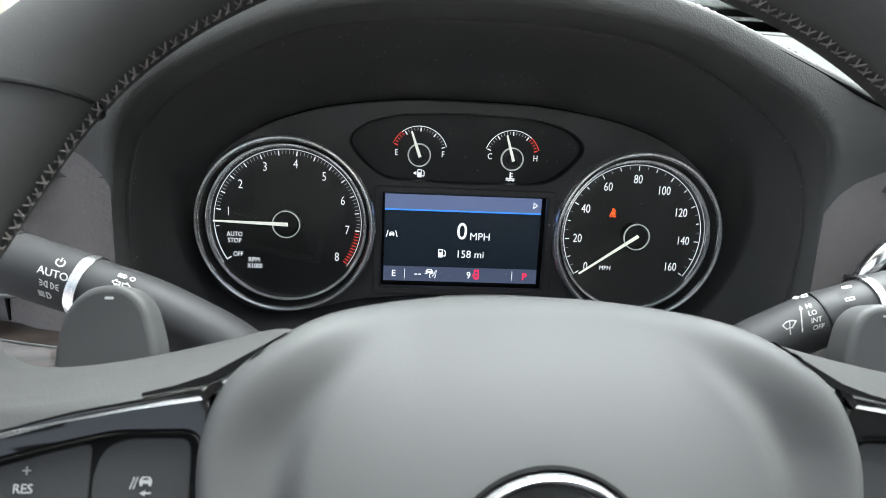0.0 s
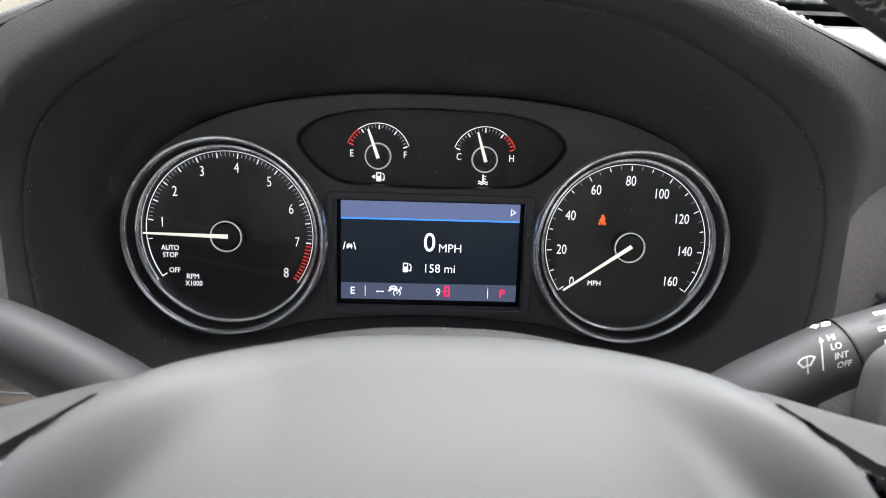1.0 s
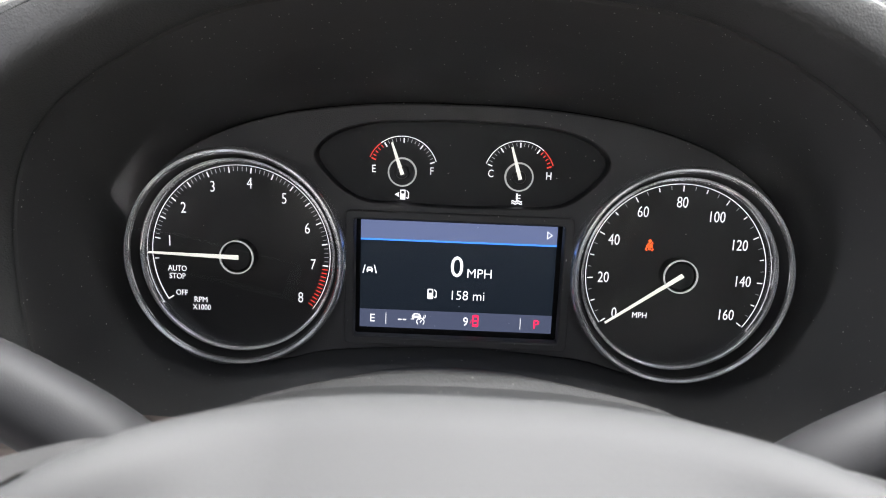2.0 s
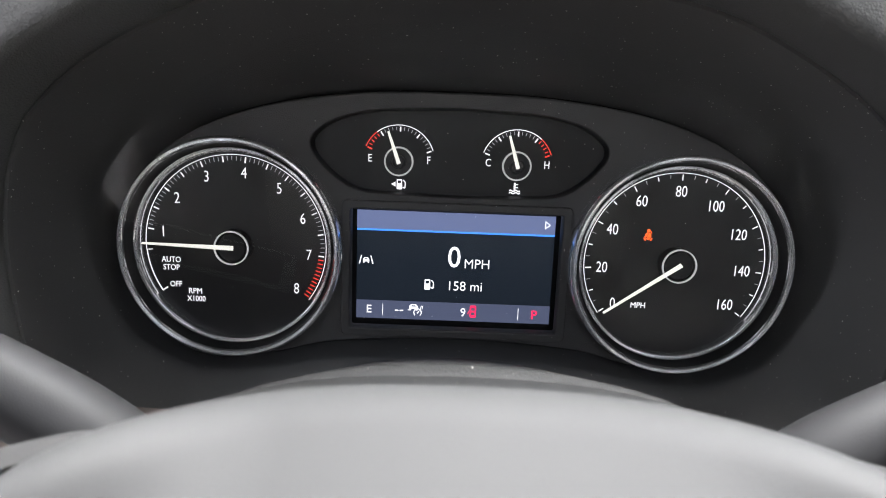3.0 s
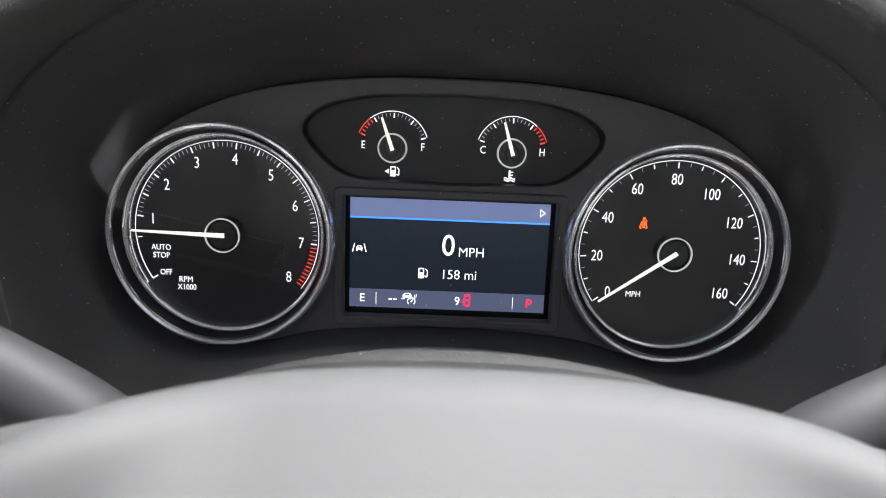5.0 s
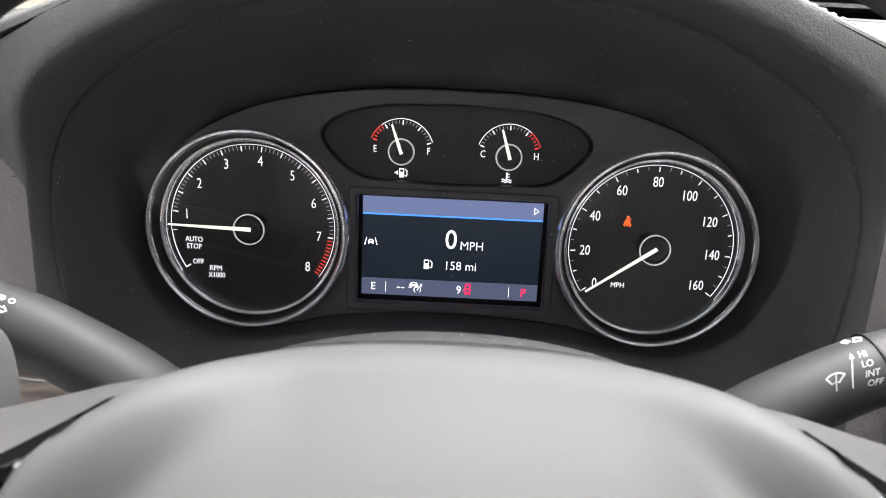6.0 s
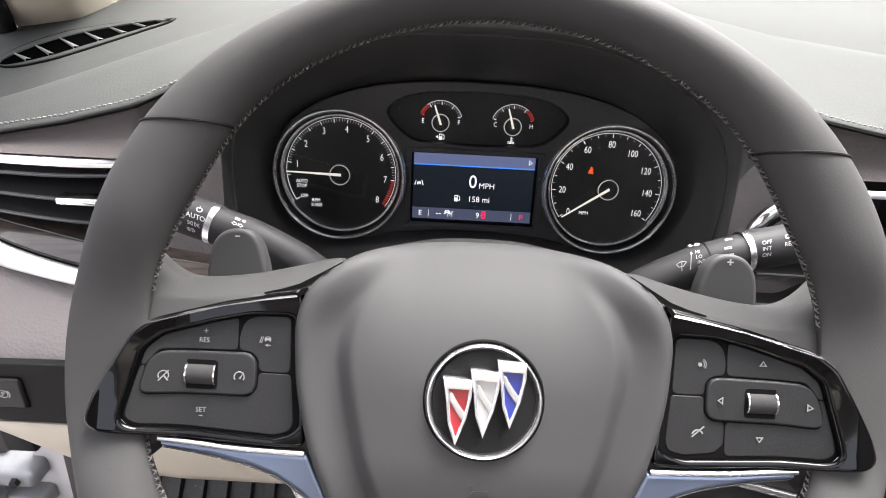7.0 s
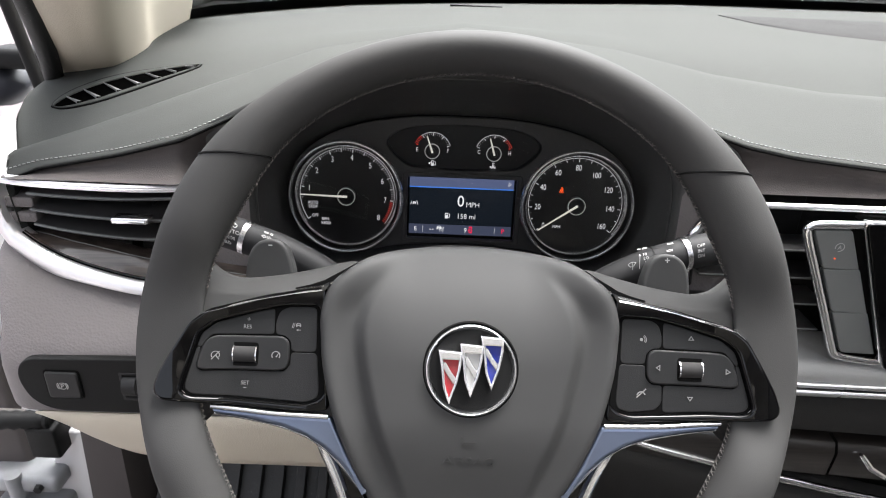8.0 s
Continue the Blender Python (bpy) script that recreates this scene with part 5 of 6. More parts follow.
part("core", plate([[(0.18, 0.05), (1.08, 0.05), (1.08, -0.42), (0.14, -0.42), (0.10, -0.18), (0.175, -0.12)]], -0.052, -0.04), DARK, dash)

# outboard air vent: three slats, the wood below them and the silver sweep that turns up round the end
vent = thing("air_vent", CAR, "black outboard air vent with slats and bright tab", "air vent", "dash air vents")
part("vent_back", block(-0.345, -0.060, -0.03, -0.165, -0.054, 0.044, 0.001), DARK, vent)
for za, zb in ((0.0358, 0.0348), (0.0233, 0.0165), (0.0115, -0.0005)):
    pts = spline([(-0.320, -0.098, za), (-0.29, -0.101, za * 0.7 + zb * 0.3), (-0.25, -0.101, za * 0.38 + zb * 0.62), (-0.200, -0.092, zb)], 6)
    rows = [[(q.x, q.y + dy, q.z + dz) for q in pts] for dy, dz in ((0.030, 0.0050), (0.001, 0.0009), (0.0, -0.0010), (0.002, -0.0022), (0.030, 0.0015))]
    slat = part("slat", loft(rows), SLAT, vent)
    # Lighter tube paints the light caught by the slat's front edge.
    part("slat_glint", tube([(q.x, q.y + 0.0002, q.z + 0.0001) for q in pts], [0.0006] * len(pts), 8), STACKBTN, slat)
    if za < 0.03:
        part("slat_end", block(-0.340, -0.094, za - 0.0005, -0.3195, -0.070, za + 0.0075, 0.0012), LOWER, vent, "grey fixed end of a slat")
for x in (-0.305, -0.283, -0.261, -0.239, -0.217):
    part("vane", block(x - 0.0008, -0.078, -0.02, x + 0.0008, -0.062, 0.040, 0.0004, 1), DARK, vent)
tab = part("tab", block(-0.2565, -0.1095, 0.0190, -0.2295, -0.098, 0.0238, 0.0016), SILVER, vent, "bright adjusting tab")
part("tab_face", block(-0.2545, -0.1103, 0.0200, -0.2315, -0.1090, 0.0222, 0.0006), CHROME, tab)
INNER = [(-0.3405, 0.0425), (-0.3405, 0.036), (-0.3395, 0.024), (-0.3350, 0.0095), (-0.3215, -0.0015), (-0.305, -0.0098), (-0.280, -0.0184), (-0.2455, -0.0256), (-0.2, -0.0325), (-0.16, -0.037), (-0.09, -0.043)]
OUTER = [(-0.356, 0.0430), (-0.3565, 0.036), (-0.3555, 0.024), (-0.3510, 0.008), (-0.3365, -0.0085), (-0.3124, -0.0240), (-0.2797, -0.0312), (-0.2439, -0.0365), (-0.2, -0.0425), (-0.16, -0.047), (-0.09, -0.053)]
inner, outer = spline(INNER, 7), spline(OUTER, 7)


def sweep_y(x):
    return float(np.interp(x, [-0.356, -0.34, -0.30, -0.25, -0.16, -0.09], [-0.090, -0.099, -0.107, -0.112, -0.113, -0.105]))


rows = []
for f, dy in ((0.0, 0.012), (0.01, 0.003), (0.10, -0.0010), (0.35, -0.0035), (0.65, -0.0050), (0.88, -0.0040), (0.98, 0.0), (1.0, 0.012)):
    rows.append([(q.x, sweep_y(q.x) + dy, q.y) for q in [a.lerp(b, f) for a, b in zip(inner, outer)]])
part("silver_sweep", loft(rows), SWEEP, dash, "broad satin silver trim", 50)
low = inner[24:]
upper = [Vector((q.x, float(np.interp(q.x, [-0.325, -0.317, -0.28, -0.244, -0.2, -0.09], [0.0, -0.0006, -0.0067, -0.0132, -0.0205, -0.034])))) for q in low]
rows = [[(u.x, sweep_y(u.x) + dy, u.y + (v.y + 0.0012 - u.y) * f) for u, v in zip(upper, low)] for f, dy in ((0.0, 0.030), (0.0, 0.0155), (0.08, 0.0140), (0.5, 0.0090), (0.92, 0.0045), (1.0, 0.0060))]
part("wood_strip", loft(rows), WOOD, dash, "dark glossy wood veneer strip", 60)
part("wood_edge", tube([(u.x, sweep_y(u.x) + 0.0150, u.y) for u in upper], [0.0005] * len(upper), 6), STACKBTN, dash)
part("sweep_groove", tube([(v.x, sweep_y(v.x) + 0.0030, v.y + 0.0006) for v in low], [0.0007] * len(low), 6), GAP_SHADE, dash)
# lower panel, rounded at the door end
def lower_row(x):
    f = min(1.0, (x + 0.352) / 0.03)
    e = 0.03 * (1 - math.sqrt(max(0.0, 1 - (1 - f) ** 2)))
    top = float(np.interp(x, [-0.352, -0.34, -0.3124, -0.28, -0.244, -0.16, -0.09, 0.2], [0.004, -0.007, -0.0235, -0.0307, -0.036, -0.0465, -0.053, -0.075]))
    return [(x, y + e, z) for y, z in ((-0.098, top + 0.003), (-0.110, top - 0.004), (-0.126, top - 0.016), (-0.138, min(top - 0.026, -0.064)), (-0.1455, -0.076), (-0.148, -0.088), (-0.148, -0.105), (-0.147, -0.122), (-0.12, -0.1235))]
part("lower_panel", loft([lower_row(x) for x in np.concatenate([np.linspace(-0.352, -0.32, 9), np.linspace(-0.31, -0.06, 12)])]), LOWER, dash, "grained grey plastic panel", 60)

switches = thing("parking_brake_switch", CAR @ Matrix.Translation((0, -0.1488, 0.003)), "black switch plate with square parking brake button", "switch")
part("panel_face", plate([rounded([(-0.326, -0.090), (-0.318, -0.0745), (-0.20, -0.071), (-0.20, -0.121), (-0.304, -0.1215), (-0.320, -0.112)], 0.010, 6)], -0.0024, 0.004, 0.0012), DARK, switches)
park = part("parking_brake_button", plate([box2(-0.3035, -0.1075, -0.2795, -0.0845, 0.0025)], -0.0046, 0.0, 0.0012), SATIN, switches, "square black button with ringed symbol")
part("button_edge", plate([box2(-0.3048, -0.1088, -0.2782, -0.0832, 0.003), box2(-0.3036, -0.1076, -0.2794, -0.0844, 0.0025)[::-1]], -0.0030, 0.0, 0.0003), GAP_SHADE, switches)
part("brake_symbol", merged([plate([circle(-0.2915, -0.096, 0.0030, 28), circle(-0.2915, -0.096, 0.0026, 28)[::-1]], -0.0049, -0.0045)] + [plate([arc_strip(-0.2915, -0.096, 0.0037, 0.0042, a, a + 90, 12)], -0.0049, -0.0045) for a in (-45, 135)] + [lettering("P", 0.0034, -0.2915, -0.096, -0.0048)]), WHITE, park)
part("dimmer_wheel", tube([(-0.2470, 0.0, -0.0955), (-0.2370, 0.0, -0.0955)], [0.0085, 0.0085], 36), SATIN, switches, "ribbed dimmer wheel")
part("dimmer_frame", plate([box2(-0.2495, -0.1085, -0.2345, -0.0835, 0.001), box2(-0.2475, -0.1065, -0.2365, -0.0855, 0.001)[::-1]], -0.0030, 0.0, 0.0003), SATIN, switches)

# beige knee panel
def knee_row(x):
    drop = float(np.interp(x, [-0.322, -0.30, -0.27, -0.24, -0.20, 0.2], [-0.130, -0.158, -0.175, -0.182, -0.185, -0.186]))
    return [(x, -0.1475, -0.1225)] + [(x, -0.1485 + 0.016 * f * f, -0.1235 * (1 - f) + drop * f) for f in np.linspace(0, 1, 7)] + [(x, -0.06, drop - 0.006)]
part("knee_panel", loft([knee_row(x) for x in np.linspace(-0.322, 0.06, 26)]), BEIGE, dash, "beige plastic knee panel", 60)

# defroster vent on the top pad, its dark depth a black sheet
pad_tree = BVHTree.FromPolygons([v.co for v in top_pad.data.vertices], [p.vertices for p in top_pad.data.polygons])


def on_pad(x, y, up=0.0):
    """The point of the dash top under (x, y), raised along its normal."""
    q, n = pad_tree.ray_cast(Vector((x, y, 0.5)), Vector((0, 0, -1)))[:2]
    if q is None:
        q, n = pad_tree.find_nearest(Vector((x, y, 0.07)))[:2]
    return q + (n if n.z > 0 else -n) * up


# stitching and joint along the padded edge
bm = bmesh.new()
for k in range(0, 400):
    x = -0.336 + k * 0.0034
    p = [on_pad(x + d, seam_y(x + d) + 0.0038, up) for d, up in ((0, -0.0002), (0.0006, 0.0004), (0.0018, 0.0004), (0.0024, -0.0002))]
    one = tube(p, [0.0002, 0.00042, 0.00042, 0.0002], 5)
    me = bpy.data.meshes.new("stitch")
    one.to_mesh(me)
    one.free()
    bm.from_mesh(me)
    bpy.data.meshes.remove(me)
tagged(part("stitching", bm, DASH_THREAD, dash, "grey thread along the padded edge"), kind="stuff")
joint = [(x, seam_y(x) - 0.0004, seam_z(x) - 0.0024) for x in np.linspace(-0.34, 1.07, 200)]
part("edge_joint", tube(joint, [0.0009] * len(joint), 6), GAP_SHADE, dash)
demist = thing("defroster_vent", CAR, "curved black defroster vent set flush in the dash top", "air vent", "dash air vents")
DV = spline([(-0.342, -0.006), (-0.325, 0.012), (-0.300, 0.035), (-0.272, 0.055), (-0.246, 0.069)], 8)
k = len(DV)
across = Vector((-0.64, 0.77))
wide = [0.0118 * math.sin(math.pi * (i + 0.5) / k) ** 0.75 * (1.12 - 0.3 * i / k) for i in range(k)]
def around(grow, up, lift=0.0):
    """The slot's outline, widened, on the pad."""
    far = [q + across * (w * grow + lift) for q, w in zip(DV, wide)]
    near = [q - across * w * grow for q, w in zip(DV[::-1], wide[::-1])]
    tip0, tip1 = (DV[0] - DV[1]).normalized() * 0.004 * (grow - 0.9), (DV[-1] - DV[-2]).normalized() * 0.004 * (grow - 0.9)
    return [on_pad(q.x, q.y, up) for q in far + [far[-1].lerp(near[0], 0.5) + tip1] + near + [near[-1].lerp(far[0], 0.5) + tip0]]


part("rim", loft([around(1.42, -0.001, 0.003), around(1.38, 0.0012, 0.0028), around(1.2, 0.0018, 0.0014), around(1.04, 0.0014), around(1.0, 0.0002)], True), PAD, demist, "raised grey rim", 50)
line = around(1.45, 0.0001, 0.0032)
part("joint", tube(line, [0.0009] * len(line), 6, closed=True), GAP_SHADE, demist)
# No hole in the pad: this black sheet paints the slot's shade.
part("slot", loft([[on_pad(q.x + across.x * w * f, q.y + across.y * w * f, 0.0006) for q, w in zip(DV, wide)] for f in (-1.03, -0.5, 0, 0.5, 1.03)]), SLOT, demist, "black sheet painting the shade inside the slot")
for i in range(5, k - 2, 4):
    q, w = DV[i], wide[i]
    d = (DV[i + 1] - DV[i - 1]).normalized()
    a, b = q - across * w * 0.98 + d * 0.0022, q + across * w * 0.95 - d * 0.0026
    part("fin", loft([[on_pad(p.x + d.x * s * u, p.y + d.y * s * u, h * g) for p, u, g in ((a, 1.0, 1.0), (a.lerp(b, 0.5), 0.62, 1.0), (b, 0.3, 0.8))] for s, h in ((0, 0.0008), (0.0003, 0.0024), (0.0012, 0.0026), (0.0040, 0.0012))]), FIN, demist, "pale grey fin")
sensor = thing("light_sensor", CAR @ Matrix.Translation(on_pad(0.03, 0.575)), "small black sheet painting the shade inside the slot on the dash top", "sensor")
part("sensor_slot", block(-0.043, -0.010, -0.002, 0.043, 0.010, 0.0022, 0.001), DARK, sensor)

speaker = thing("speaker_cover", CAR, "grey perforated speaker cover in the dash top", "speaker")


rows = []
for x in np.linspace(0.425, 0.90, 24):
    f = (x - 0.425) / 0.475
    y0 = 0.55 - 0.235 * math.sqrt(max(0.0, 1 - (1 - min(1.0, f * 2.2)) ** 2)) + 0.06 * max(0.0, f - 0.5)
    y1 = 0.552 + 0.03 * f
    rows.append([on_pad(x, y0 + (y1 - y0) * v, 0.0012 if 0 < v < 1 else -0.001) for v in (0, 0.04, 0.3, 0.6, 0.96, 1.0)])
part("cover_sheet", loft(rows), GRILLE, speaker, "", 60)

# centre of the dash
centre_vent = thing("air_vent", CAR, "black centre air vent with horizontal slats", "air vent", "dash air vents")
part("vent_back", block(0.162, -0.060, -0.085, 0.27, -0.054, 0.045, 0.001), DARK, centre_vent)
for z in (0.0145, -0.0083, -0.031, -0.0536):
    slat = part("slat", block(0.180, -0.100, z - 0.0012, 0.285, -0.070, z + 0.0012, 0.0006, 2), SLAT, centre_vent)
    # Paler line for the light on this slat's edge.
    part("slat_glint", tube([(0.180, -0.1002, z + 0.0010), (0.285, -0.1002, z + 0.0004)], [0.0006] * 2, 8), STACKBTN, slat)
ring = spline([(0.190, -0.1065, 0.0458), (0.180, -0.108, 0.0440), (0.1685, -0.110, 0.0365), (0.1635, -0.110, 0.0250), (0.1635, -0.108, 0.008), (0.168, -0.102, -0.012)], 6)
part("vent_edge", tube(ring, [0.0044] * len(ring), 12), CHROME, centre_vent, "curved chrome vent edge")
part("vent_lining", tube([(q.x + 0.005, q.y + 0.003, q.z - 0.004) for q in ring], [0.0035] * len(ring), 10), DARK, centre_vent)
stack = thing("switch_stack", CAR @ Matrix.Translation((0, -0.108, 0)), "column of three dark buttons in a chrome frame", "switch panel")
FRAME_PATH = [(0.300, 0.0408), (0.270, 0.0402), (0.254, 0.0396), (0.2482, 0.0378), (0.2470, 0.0325), (0.2590, 0.008), (0.2710, -0.0160), (0.2830, -0.040), (0.2942, -0.0625), (0.2982, -0.0695), (0.305, -0.0730), (0.329, -0.0768), (0.345, -0.0785)]
fp = spline([(x, 0.0, z) for x, z in FRAME_PATH], 6)
part("chrome_frame", tube(fp, [0.0034] * len(fp), 12, squash=0.8), CHROME, stack, "polished chrome frame")
part("panel_back", plate([[(0.249, 0.039), (0.290, 0.040), (0.345, -0.077), (0.302, -0.072)]], 0.004, 0.008), GAP_SHADE, stack)


def frame_x(z):
    return 0.245 + 0.5 * (0.036 - z)


for z0, z1 in ((0.0355, 0.0053), (0.0045, -0.0315), (-0.0323, -0.0685)):
    xa, xb = frame_x(z0) + 0.0062, frame_x(z1) + 0.0062
    btn = part("button", plate([rounded([(xa, z0), (xa + 0.0275, z0 + 0.0005), (xb + 0.0275, z1 - 0.001), (xb, z1)], 0.002)], -0.001, 0.008, 0.0008), STACKBTN, stack)
    if z0 > 0.03:
        part("stop_start_symbol", merged([plate([arc_strip(0.2735, 0.0228, 0.0030, 0.0035, 200, -100, 20)], -0.0013, -0.0009), lettering("A", 0.0032, 0.2735, 0.0228, -0.0012)]), WHITE, btn)
        part("indicator", plate([circle(0.2725, 0.0137, 0.0007, 12)], -0.0014, -0.0009), TELL, btn, "small lit orange lamp")
radio = thing("centre_screen", CAR @ Matrix.Translation((0, -0.108, 0)), "dark glossy centre touch screen, switched off", "screen")
part("screen_frame", plate([rounded([(0.2825, 0.0448), (0.56, 0.0425), (0.545, -0.088), (0.3400, -0.0835), (0.3330, -0.0690)], 0.006)], -0.004, 0.012, 0.002), CHROME, radio)
part("screen_glass", plate([rounded([(0.2838, 0.0438), (0.558, 0.0415), (0.543, -0.0868), (0.3412, -0.0823), (0.3342, -0.0690)], 0.006)], -0.0055, 0.010, 0.001), GLOSS, radio)
part("ledge", loft([[(x, y, z - 0.02 * (x - 0.27)) for x in (0.17, 0.3, 0.6)] for y, z in ((-0.075, -0.070), (-0.104, -0.077), (-0.113, -0.082), (-0.1165, -0.088), (-0.116, -0.096), (-0.09, -0.106))]), LEDGE, dash, "grey ledge under the screen", 60)
part("bright_strip", tube([(0.17, -0.116, -0.0928), (0.28, -0.118, -0.0948), (0.6, -0.118, -0.1003)], [0.0022] * 3, 14), SILVER, dash, "polished metal strip")
part("bright_strip", tube([(0.17, -0.1165, -0.0995), (0.28, -0.1185, -0.1015), (0.6, -0.1185, -0.107)], [0.0030] * 3, 14), SILVER, dash, "polished metal strip")
part("dark_roll", loft([[(x, y, z - 0.05 * (x - 0.28)) for x in (0.16, 0.28, 0.6)] for y, z in ((-0.09, -0.104), (-0.112, -0.105), (-0.118, -0.120), (-0.114, -0.143), (-0.085, -0.150))]), CONSOLE, dash, "", 60)
drawer = thing("ashtray_lid", CAR, "glossy dark wood console lid", "console")
part("lid", loft([[(x, y, z - 0.09 * (x - 0.18)) for x in (0.15, 0.22, 0.33)] for y, z in ((-0.092, -0.147), (-0.108, -0.149), (-0.112, -0.158), (-0.111, -0.183), (-0.095, -0.186))]), LIDWOOD, drawer, "", 60)
part("lid", loft([[(x, y, z - 0.09 * (x - 0.18)) for x in (0.3335, 0.45, 0.6)] for y, z in ((-0.092, -0.147), (-0.106, -0.149), (-0.111, -0.158), (-0.11, -0.183), (-0.095, -0.186))]), LIDWOOD, drawer, "", 60)
part("lid_handle", tube([(0.352, -0.113, -0.170), (0.362, -0.116, -0.182), (0.385, -0.116, -0.196)], [0.0022, 0.003, 0.0022], 10), CHROME, drawer, "chrome pull")
part("bright_strip", tube([(0.13, -0.108, -0.160), (0.19, -0.112, -0.1755), (0.25, -0.114, -0.190), (0.33, -0.114, -0.2095), (0.5, -0.114, -0.246)], [0.0035] * 5, 10), CHROME, dash, "polished metal strip")
part("lower_console", loft([[(x, y, z - 0.24 * (x - 0.19)) for x in (0.10, 0.19, 0.33, 0.6)] for y, z in ((-0.09, -0.177), (-0.108, -0.180), (-0.118, -0.195), (-0.105, -0.25), (-0.06, -0.40))]), CONSOLE, dash, "", 60)
part("console_side", plate([[(0.02, -0.20), (0.16, -0.165), (0.16, -0.5), (0.02, -0.5)]], -0.02, 0.0), DARK, dash)

# ---- door side, pillar, cabin shell ----
pillar = thing("pillar_trim", CAR, "smooth beige windscreen pillar trim", "pillar trim")
FOOT = spline([(-0.374, 0.068, 0.093), (-0.350, 0.068, 0.096), (-0.329, 0.080, 0.099), (-0.334, 0.15, 0.102), (-0.36, 0.25, 0.105), (-0.405, 0.51, 0.108)], 6)
rows = []
for f in np.linspace(-0.06, 1, 9):
    rows.append([q + Vector((0.28 * f, -0.60 * f, 0.42 * f)) + (Vector((0.012, -0.006, 0)) * math.sin(math.pi * i / len(FOOT)) * min(1, max(0, 6 * f))) for i, q in enumerate(FOOT)])
part("trim_skin", loft(rows), BEIGE, pillar, "", 70)
seal = thing("door_seal", CAR, "black rubber door seal", "door seal")
part("seal_strip", tube([(q.x, q.y, q.z) for q in spline([(-0.42, 0.12, -0.02), (-0.395, 0.085, 0.055), (-0.377, 0.058, 0.091), (-0.336, -0.02, 0.160), (-0.22, -0.26, 0.33), (-0.16, -0.45, 0.46)], 6)], [0.0085] * 31, 12), MAT, seal)
mirror = thing("door_mirror", CAR, "dark door mirror housing on its arm", "mirror")
rows = []
for f in np.linspace(0, 1, 9):
    s = max(0.02, 1 - (2 * f - 1) ** 6) ** 0.5
    rows.append([(-0.80 + 0.168 * f, 0.40 + 0.06 * s * math.cos(a), 0.008 + 0.034 * s * math.copysign(abs(math.sin(a)) ** 0.6, math.sin(a)) - 0.10 * (f - 1) * 0.2) for a in np.linspace(0, 2 * math.pi, 20, endpoint=False)])
part("housing", loft(rows, True, True), MIRROR, mirror, "", 60)
part("arm", block(-0.66, 0.36, 0.036, -0.580, 0.42, 0.064, 0.008), DARK, mirror)
part("corner_post", tube([(-0.457, 0.12, 0.21), (-0.4452, 0.12, 0.147), (-0.437, 0.12, 0.0947), (-0.432, 0.12, 0.065)], [0.0065] * 4, 10), DARK, mirror)

sill = thing("door_frame", CAR, "white painted door opening with hinges and cable", "car body")
part("upper_jamb", plate([[(-0.39, 0.080), (-0.413, 0.072), (-0.455, -0.02), (-0.475, -0.12), (-0.36, -0.12), (-0.36, 0.07)]], 0.105, 0.135, 0.003), PAINT, sill, "white painted jamb")
part("lower_jamb", plate([rounded([(-0.512, -0.375), (-0.463, -0.375), (-0.490, -0.60), (-0.56, -0.60)], 0.006)], 0.10, 0.13, 0.004), PAINT, sill, "white painted jamb")
# Sill out of view, coloured dark to keep its reflection off the pane.
part("sill_board", block(-0.60, -1.3, -0.62, -0.47, 0.10, -0.53, 0.015), BAND, sill, "door sill darkened against its reflection in the pane")
part("kick_panel", loft([[(-0.395, 0.34, -0.12), (-0.405, 0.34, -0.60)], [(-0.392, 0.09, -0.14), (-0.405, 0.09, -0.60)], [(-0.402, 0.07, -0.15), (-0.415, 0.07, -0.60)], [(-0.44, 0.068, -0.16), (-0.470, 0.068, -0.60)]]), BAND, sill, "dark kick panel", 40)
for z in (-0.445, -0.492):
    part("hinge", block(-0.60, 0.07, z - 0.013, -0.505, 0.12, z + 0.013, 0.007), HINGE, sill, "pale painted hinge")
    part("hinge_knuckle", tube([(-0.560, 0.072, z - 0.019), (-0.560, 0.072, z + 0.019)], [0.010, 0.010], 16), HINGE, sill)
    part("hinge_bolt", tube([(-0.528, 0.071, z), (-0.528, 0.064, z)], [0.0065, 0.0055], 6), DARK, sill)
part("check_strap_cover", block(-0.530, 0.075, -0.400, -0.492, 0.115, -0.352, 0.004), DARK, sill, "black plastic strap cover")
boot = spline([(-0.500, 0.09, -0.347), (-0.535, 0.085, -0.345), (-0.58, 0.08, -0.342), (-0.64, 0.08, -0.338)], 6)
part("cable_boot", tube([(q.x, q.y, q.z) for q in boot], [0.0105 + 0.0022 * (i % 2) for i in range(len(boot))], 14), DARK, sill, "black ribbed cable boot")
part("door_edge", block(-0.66, 0.10, -0.62, -0.552, 0.13, -0.360, 0.012), BAND, sill, "dark edge of the open door")
door = thing("front_door", CAR, "white car door standing open", "car door")
part("door_skin", block(-1.55, 0.34, -0.62, -0.68, 0.46, -0.05, 0.03), PAINT, door)
part("door_card", block(-1.50, 0.31, -0.55, -0.74, 0.342, -0.06, 0.01), BAND, door)

floor = tagged(part("floor", block(-0.45, -1.4, -0.60, 1.2, 0.75, -0.55, 0.005), CARPET), kind="structure")
floor.matrix_world = CAR
bulkhead = tagged(part("wall_front", block(-0.45, 0.42, -0.60, 1.2, 0.47, 0.06, 0.005), CARPET), kind="structure")
bulkhead.matrix_world = CAR
mat_ = thing("floor_mat", CAR, "black rubber floor mat with raised ribs", "floor mat")
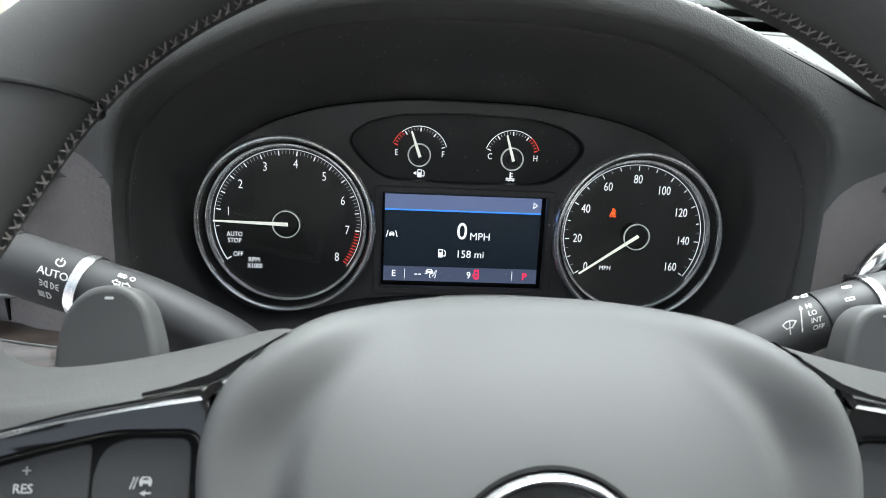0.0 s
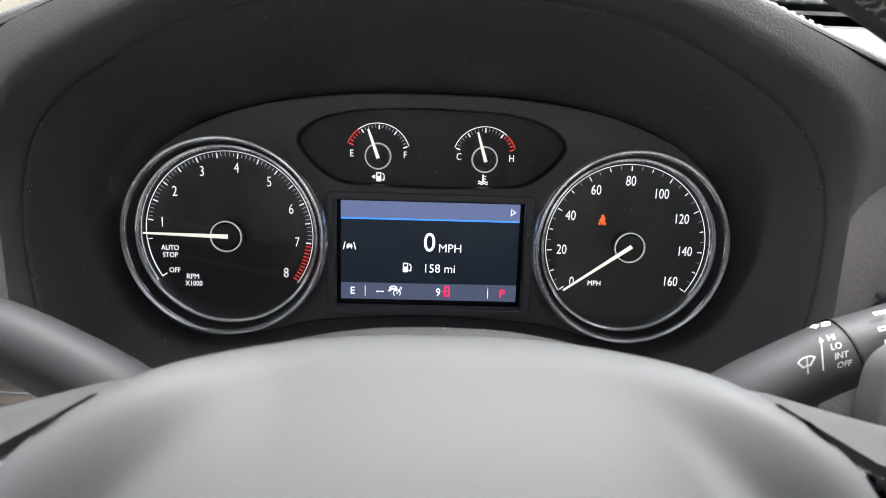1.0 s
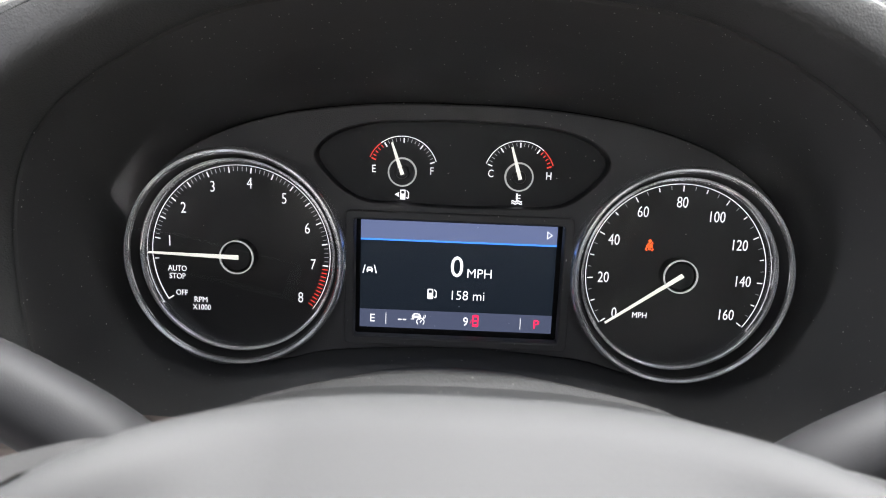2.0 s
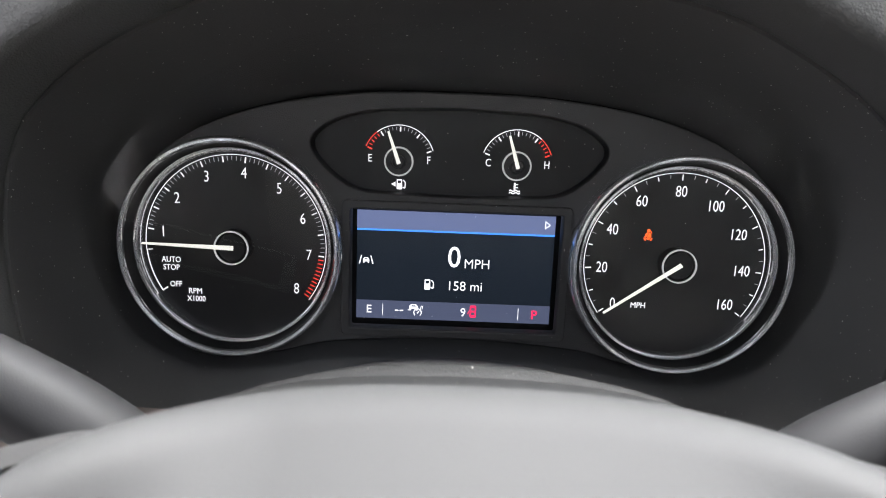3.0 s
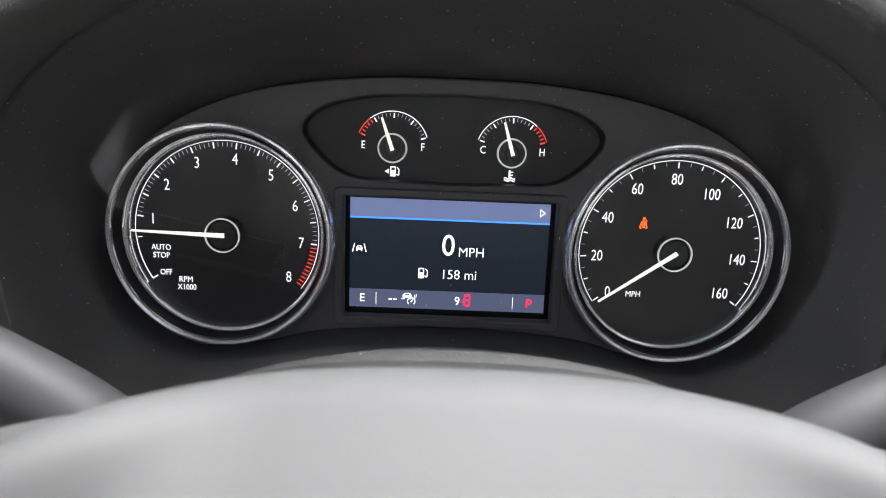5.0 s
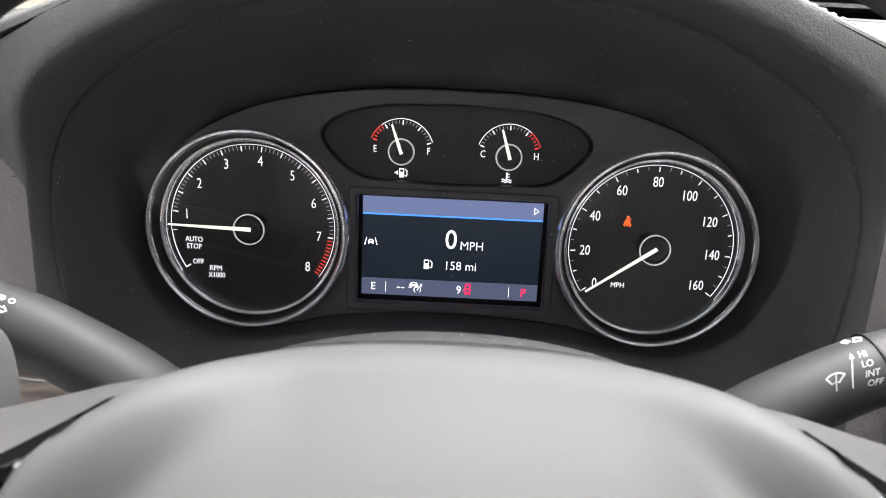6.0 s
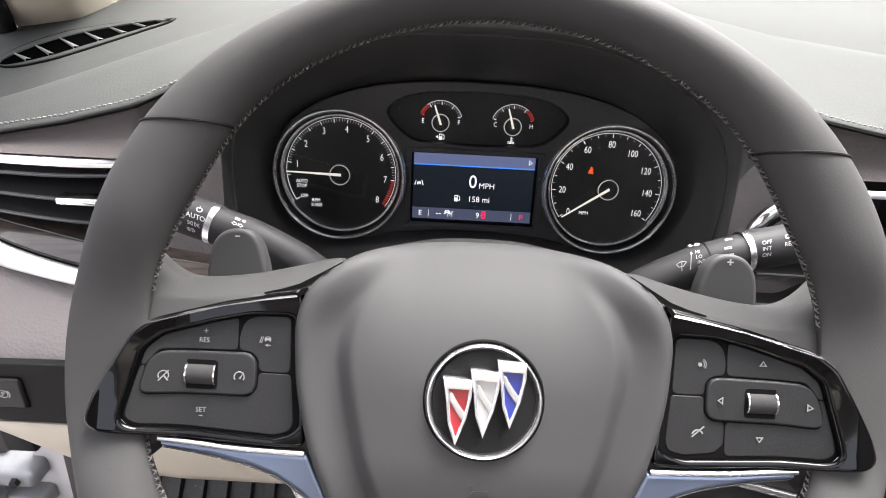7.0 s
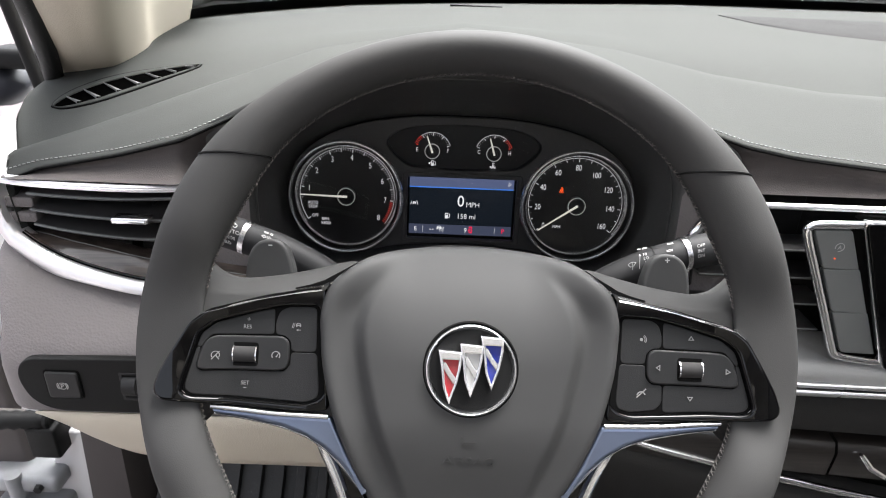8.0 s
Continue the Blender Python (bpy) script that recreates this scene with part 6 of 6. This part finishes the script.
part("mat_sheet", loft([[(x, -0.6, -0.545), (x, 0.0, -0.545), (x, 0.05, -0.52), (x, 0.34, -0.23)] for x in np.linspace(-0.39, 0.02, 12)]), MAT, mat_)
for k in range(13):
    x = -0.375 + k * 0.030
    rows = [[(x + dx, -0.5, -0.545 + dz), (x + dx, 0.0, -0.545 + dz), (x + dx, 0.05 - dz, -0.52 + dz), (x + dx, 0.33 - dz, -0.24 + dz)] for dx, dz in ((-0.008, 0.0), (-0.006, 0.006), (0.006, 0.006), (0.008, 0.0))]
    part("rib", loft(rows), MAT, mat_)
pedal = thing("brake_pedal", CAR, "black rubber brake pedal with metal arm", "pedal")
part("pad", block(-0.13, 0.16, -0.40, -0.03, 0.19, -0.34, 0.006), MAT, pedal)
part("arm", tube([(-0.08, 0.19, -0.37), (-0.08, 0.28, -0.26), (-0.08, 0.32, -0.12)], [0.008] * 3, 10), DARK, pedal)

# plain shell that closes the car: roof, far side, back, windscreen, bonnet; its unseen parts shape the light
def shell(name, x0, y0, z0, x1, y1, z1, material, bevel=0.02):
    ob = tagged(part(name, block(x0, y0, z0, x1, y1, z1, bevel), material), kind="structure")
    ob.matrix_world = CAR
    return ob


# Unseen roof pieces; the opening between them is added to let light in.
shell("ceiling", -0.50, -0.60, 0.52, 1.25, -0.42, 0.56, LINING)
shell("roof_rail_left", -0.50, -1.25, 0.52, -0.34, -0.60, 0.56, LINING)
shell("roof_rail_right", 0.98, -1.25, 0.52, 1.25, -0.60, 0.56, LINING)
shell("wall_east", 1.2, -1.5, -0.6, 1.28, 0.7, 0.04, LINING)
seat_thing = thing("driver_seat", CAR, "beige leather driver's seat", "seat")
part("cushion", block(-0.27, -1.02, -0.42, 0.27, -0.50, -0.27, 0.05, 5), SEAT, seat_thing)
part("backrest", block(-0.25, -1.12, -0.30, 0.25, -0.98, 0.28, 0.05, 5), SEAT, seat_thing)
part("headrest", block(-0.13, -1.12, 0.31, 0.13, -1.02, 0.50, 0.04, 5), SEAT, seat_thing)
part("seat_base", block(-0.24, -1.0, -0.55, 0.24, -0.52, -0.43, 0.02), DARK, seat_thing)
# Unseen slabs behind the driver, sized to limit light and reflections.
shell("wall_passenger", 0.54, -1.06, -0.55, 1.12, -0.98, 0.36, SEATING, 0.03)
shell("wall_rear", -0.60, -2.3, -0.55, 1.3, -2.22, 0.34, SEATING, 0.03)
shell("added_wall_left", -0.56, -0.92, -0.55, -0.48, -0.70, 0.53, SEATING)
shell("rear_door", -0.60, -2.3, -0.55, -0.52, -0.92, 0.03, SEATING)
shell("added_wall_right", 1.2, -0.92, 0.03, 1.26, -0.62, 0.53, SEATING)
shell("rear_roof", -0.50, -2.3, 0.52, 1.25, -1.25, 0.56, LINING)
shell("cowl", -0.75, 0.80, -0.1, 1.5, 1.02, 0.10, DARK)
# Two outside walls added only to dim and tint the side light.
shell("added_wall_west", -2.6, -4.0, -1.0, -2.4, 4.0, 0.4, FARWALL)
shell("added_wall_far_east", 2.9, -4.0, -1.0, 3.1, 4.0, 1.9, DARKWALL)
shell("bonnet", -0.75, 1.04, -0.15, 1.5, 2.1, 0.105, PAINT, 0.06)
glass = part("windscreen", loft([[Vector((f_.x, f_.y + 0.02, f_.z - 0.004)).lerp(Vector((f_.x * 0.85 + 0.05, -0.42, 0.53)), t) for f_ in [guide(FAR, x) for x in np.linspace(-0.338, 1.08, 16)]] for t in np.linspace(0, 1, 6)]), GLASS, None, "", 70)
tagged(glass, kind="structure").matrix_world = CAR
part("frit", loft([[Vector((f_.x, f_.y + 0.016, f_.z - 0.006)).lerp(Vector((f_.x * 0.85 + 0.05, -0.424, 0.53)), t) for f_ in [guide(FAR, x) for x in np.linspace(-0.338, 1.08, 16)]] for t in (0, 0.025, 0.05)]), DARK, glass, "black printed lower border", 70)
glass.visible_shadow = False
tagged(part("ground", block(-40, -40, -0.05, 40, 40, 0.0, 0), CONCRETE), kind="structure")
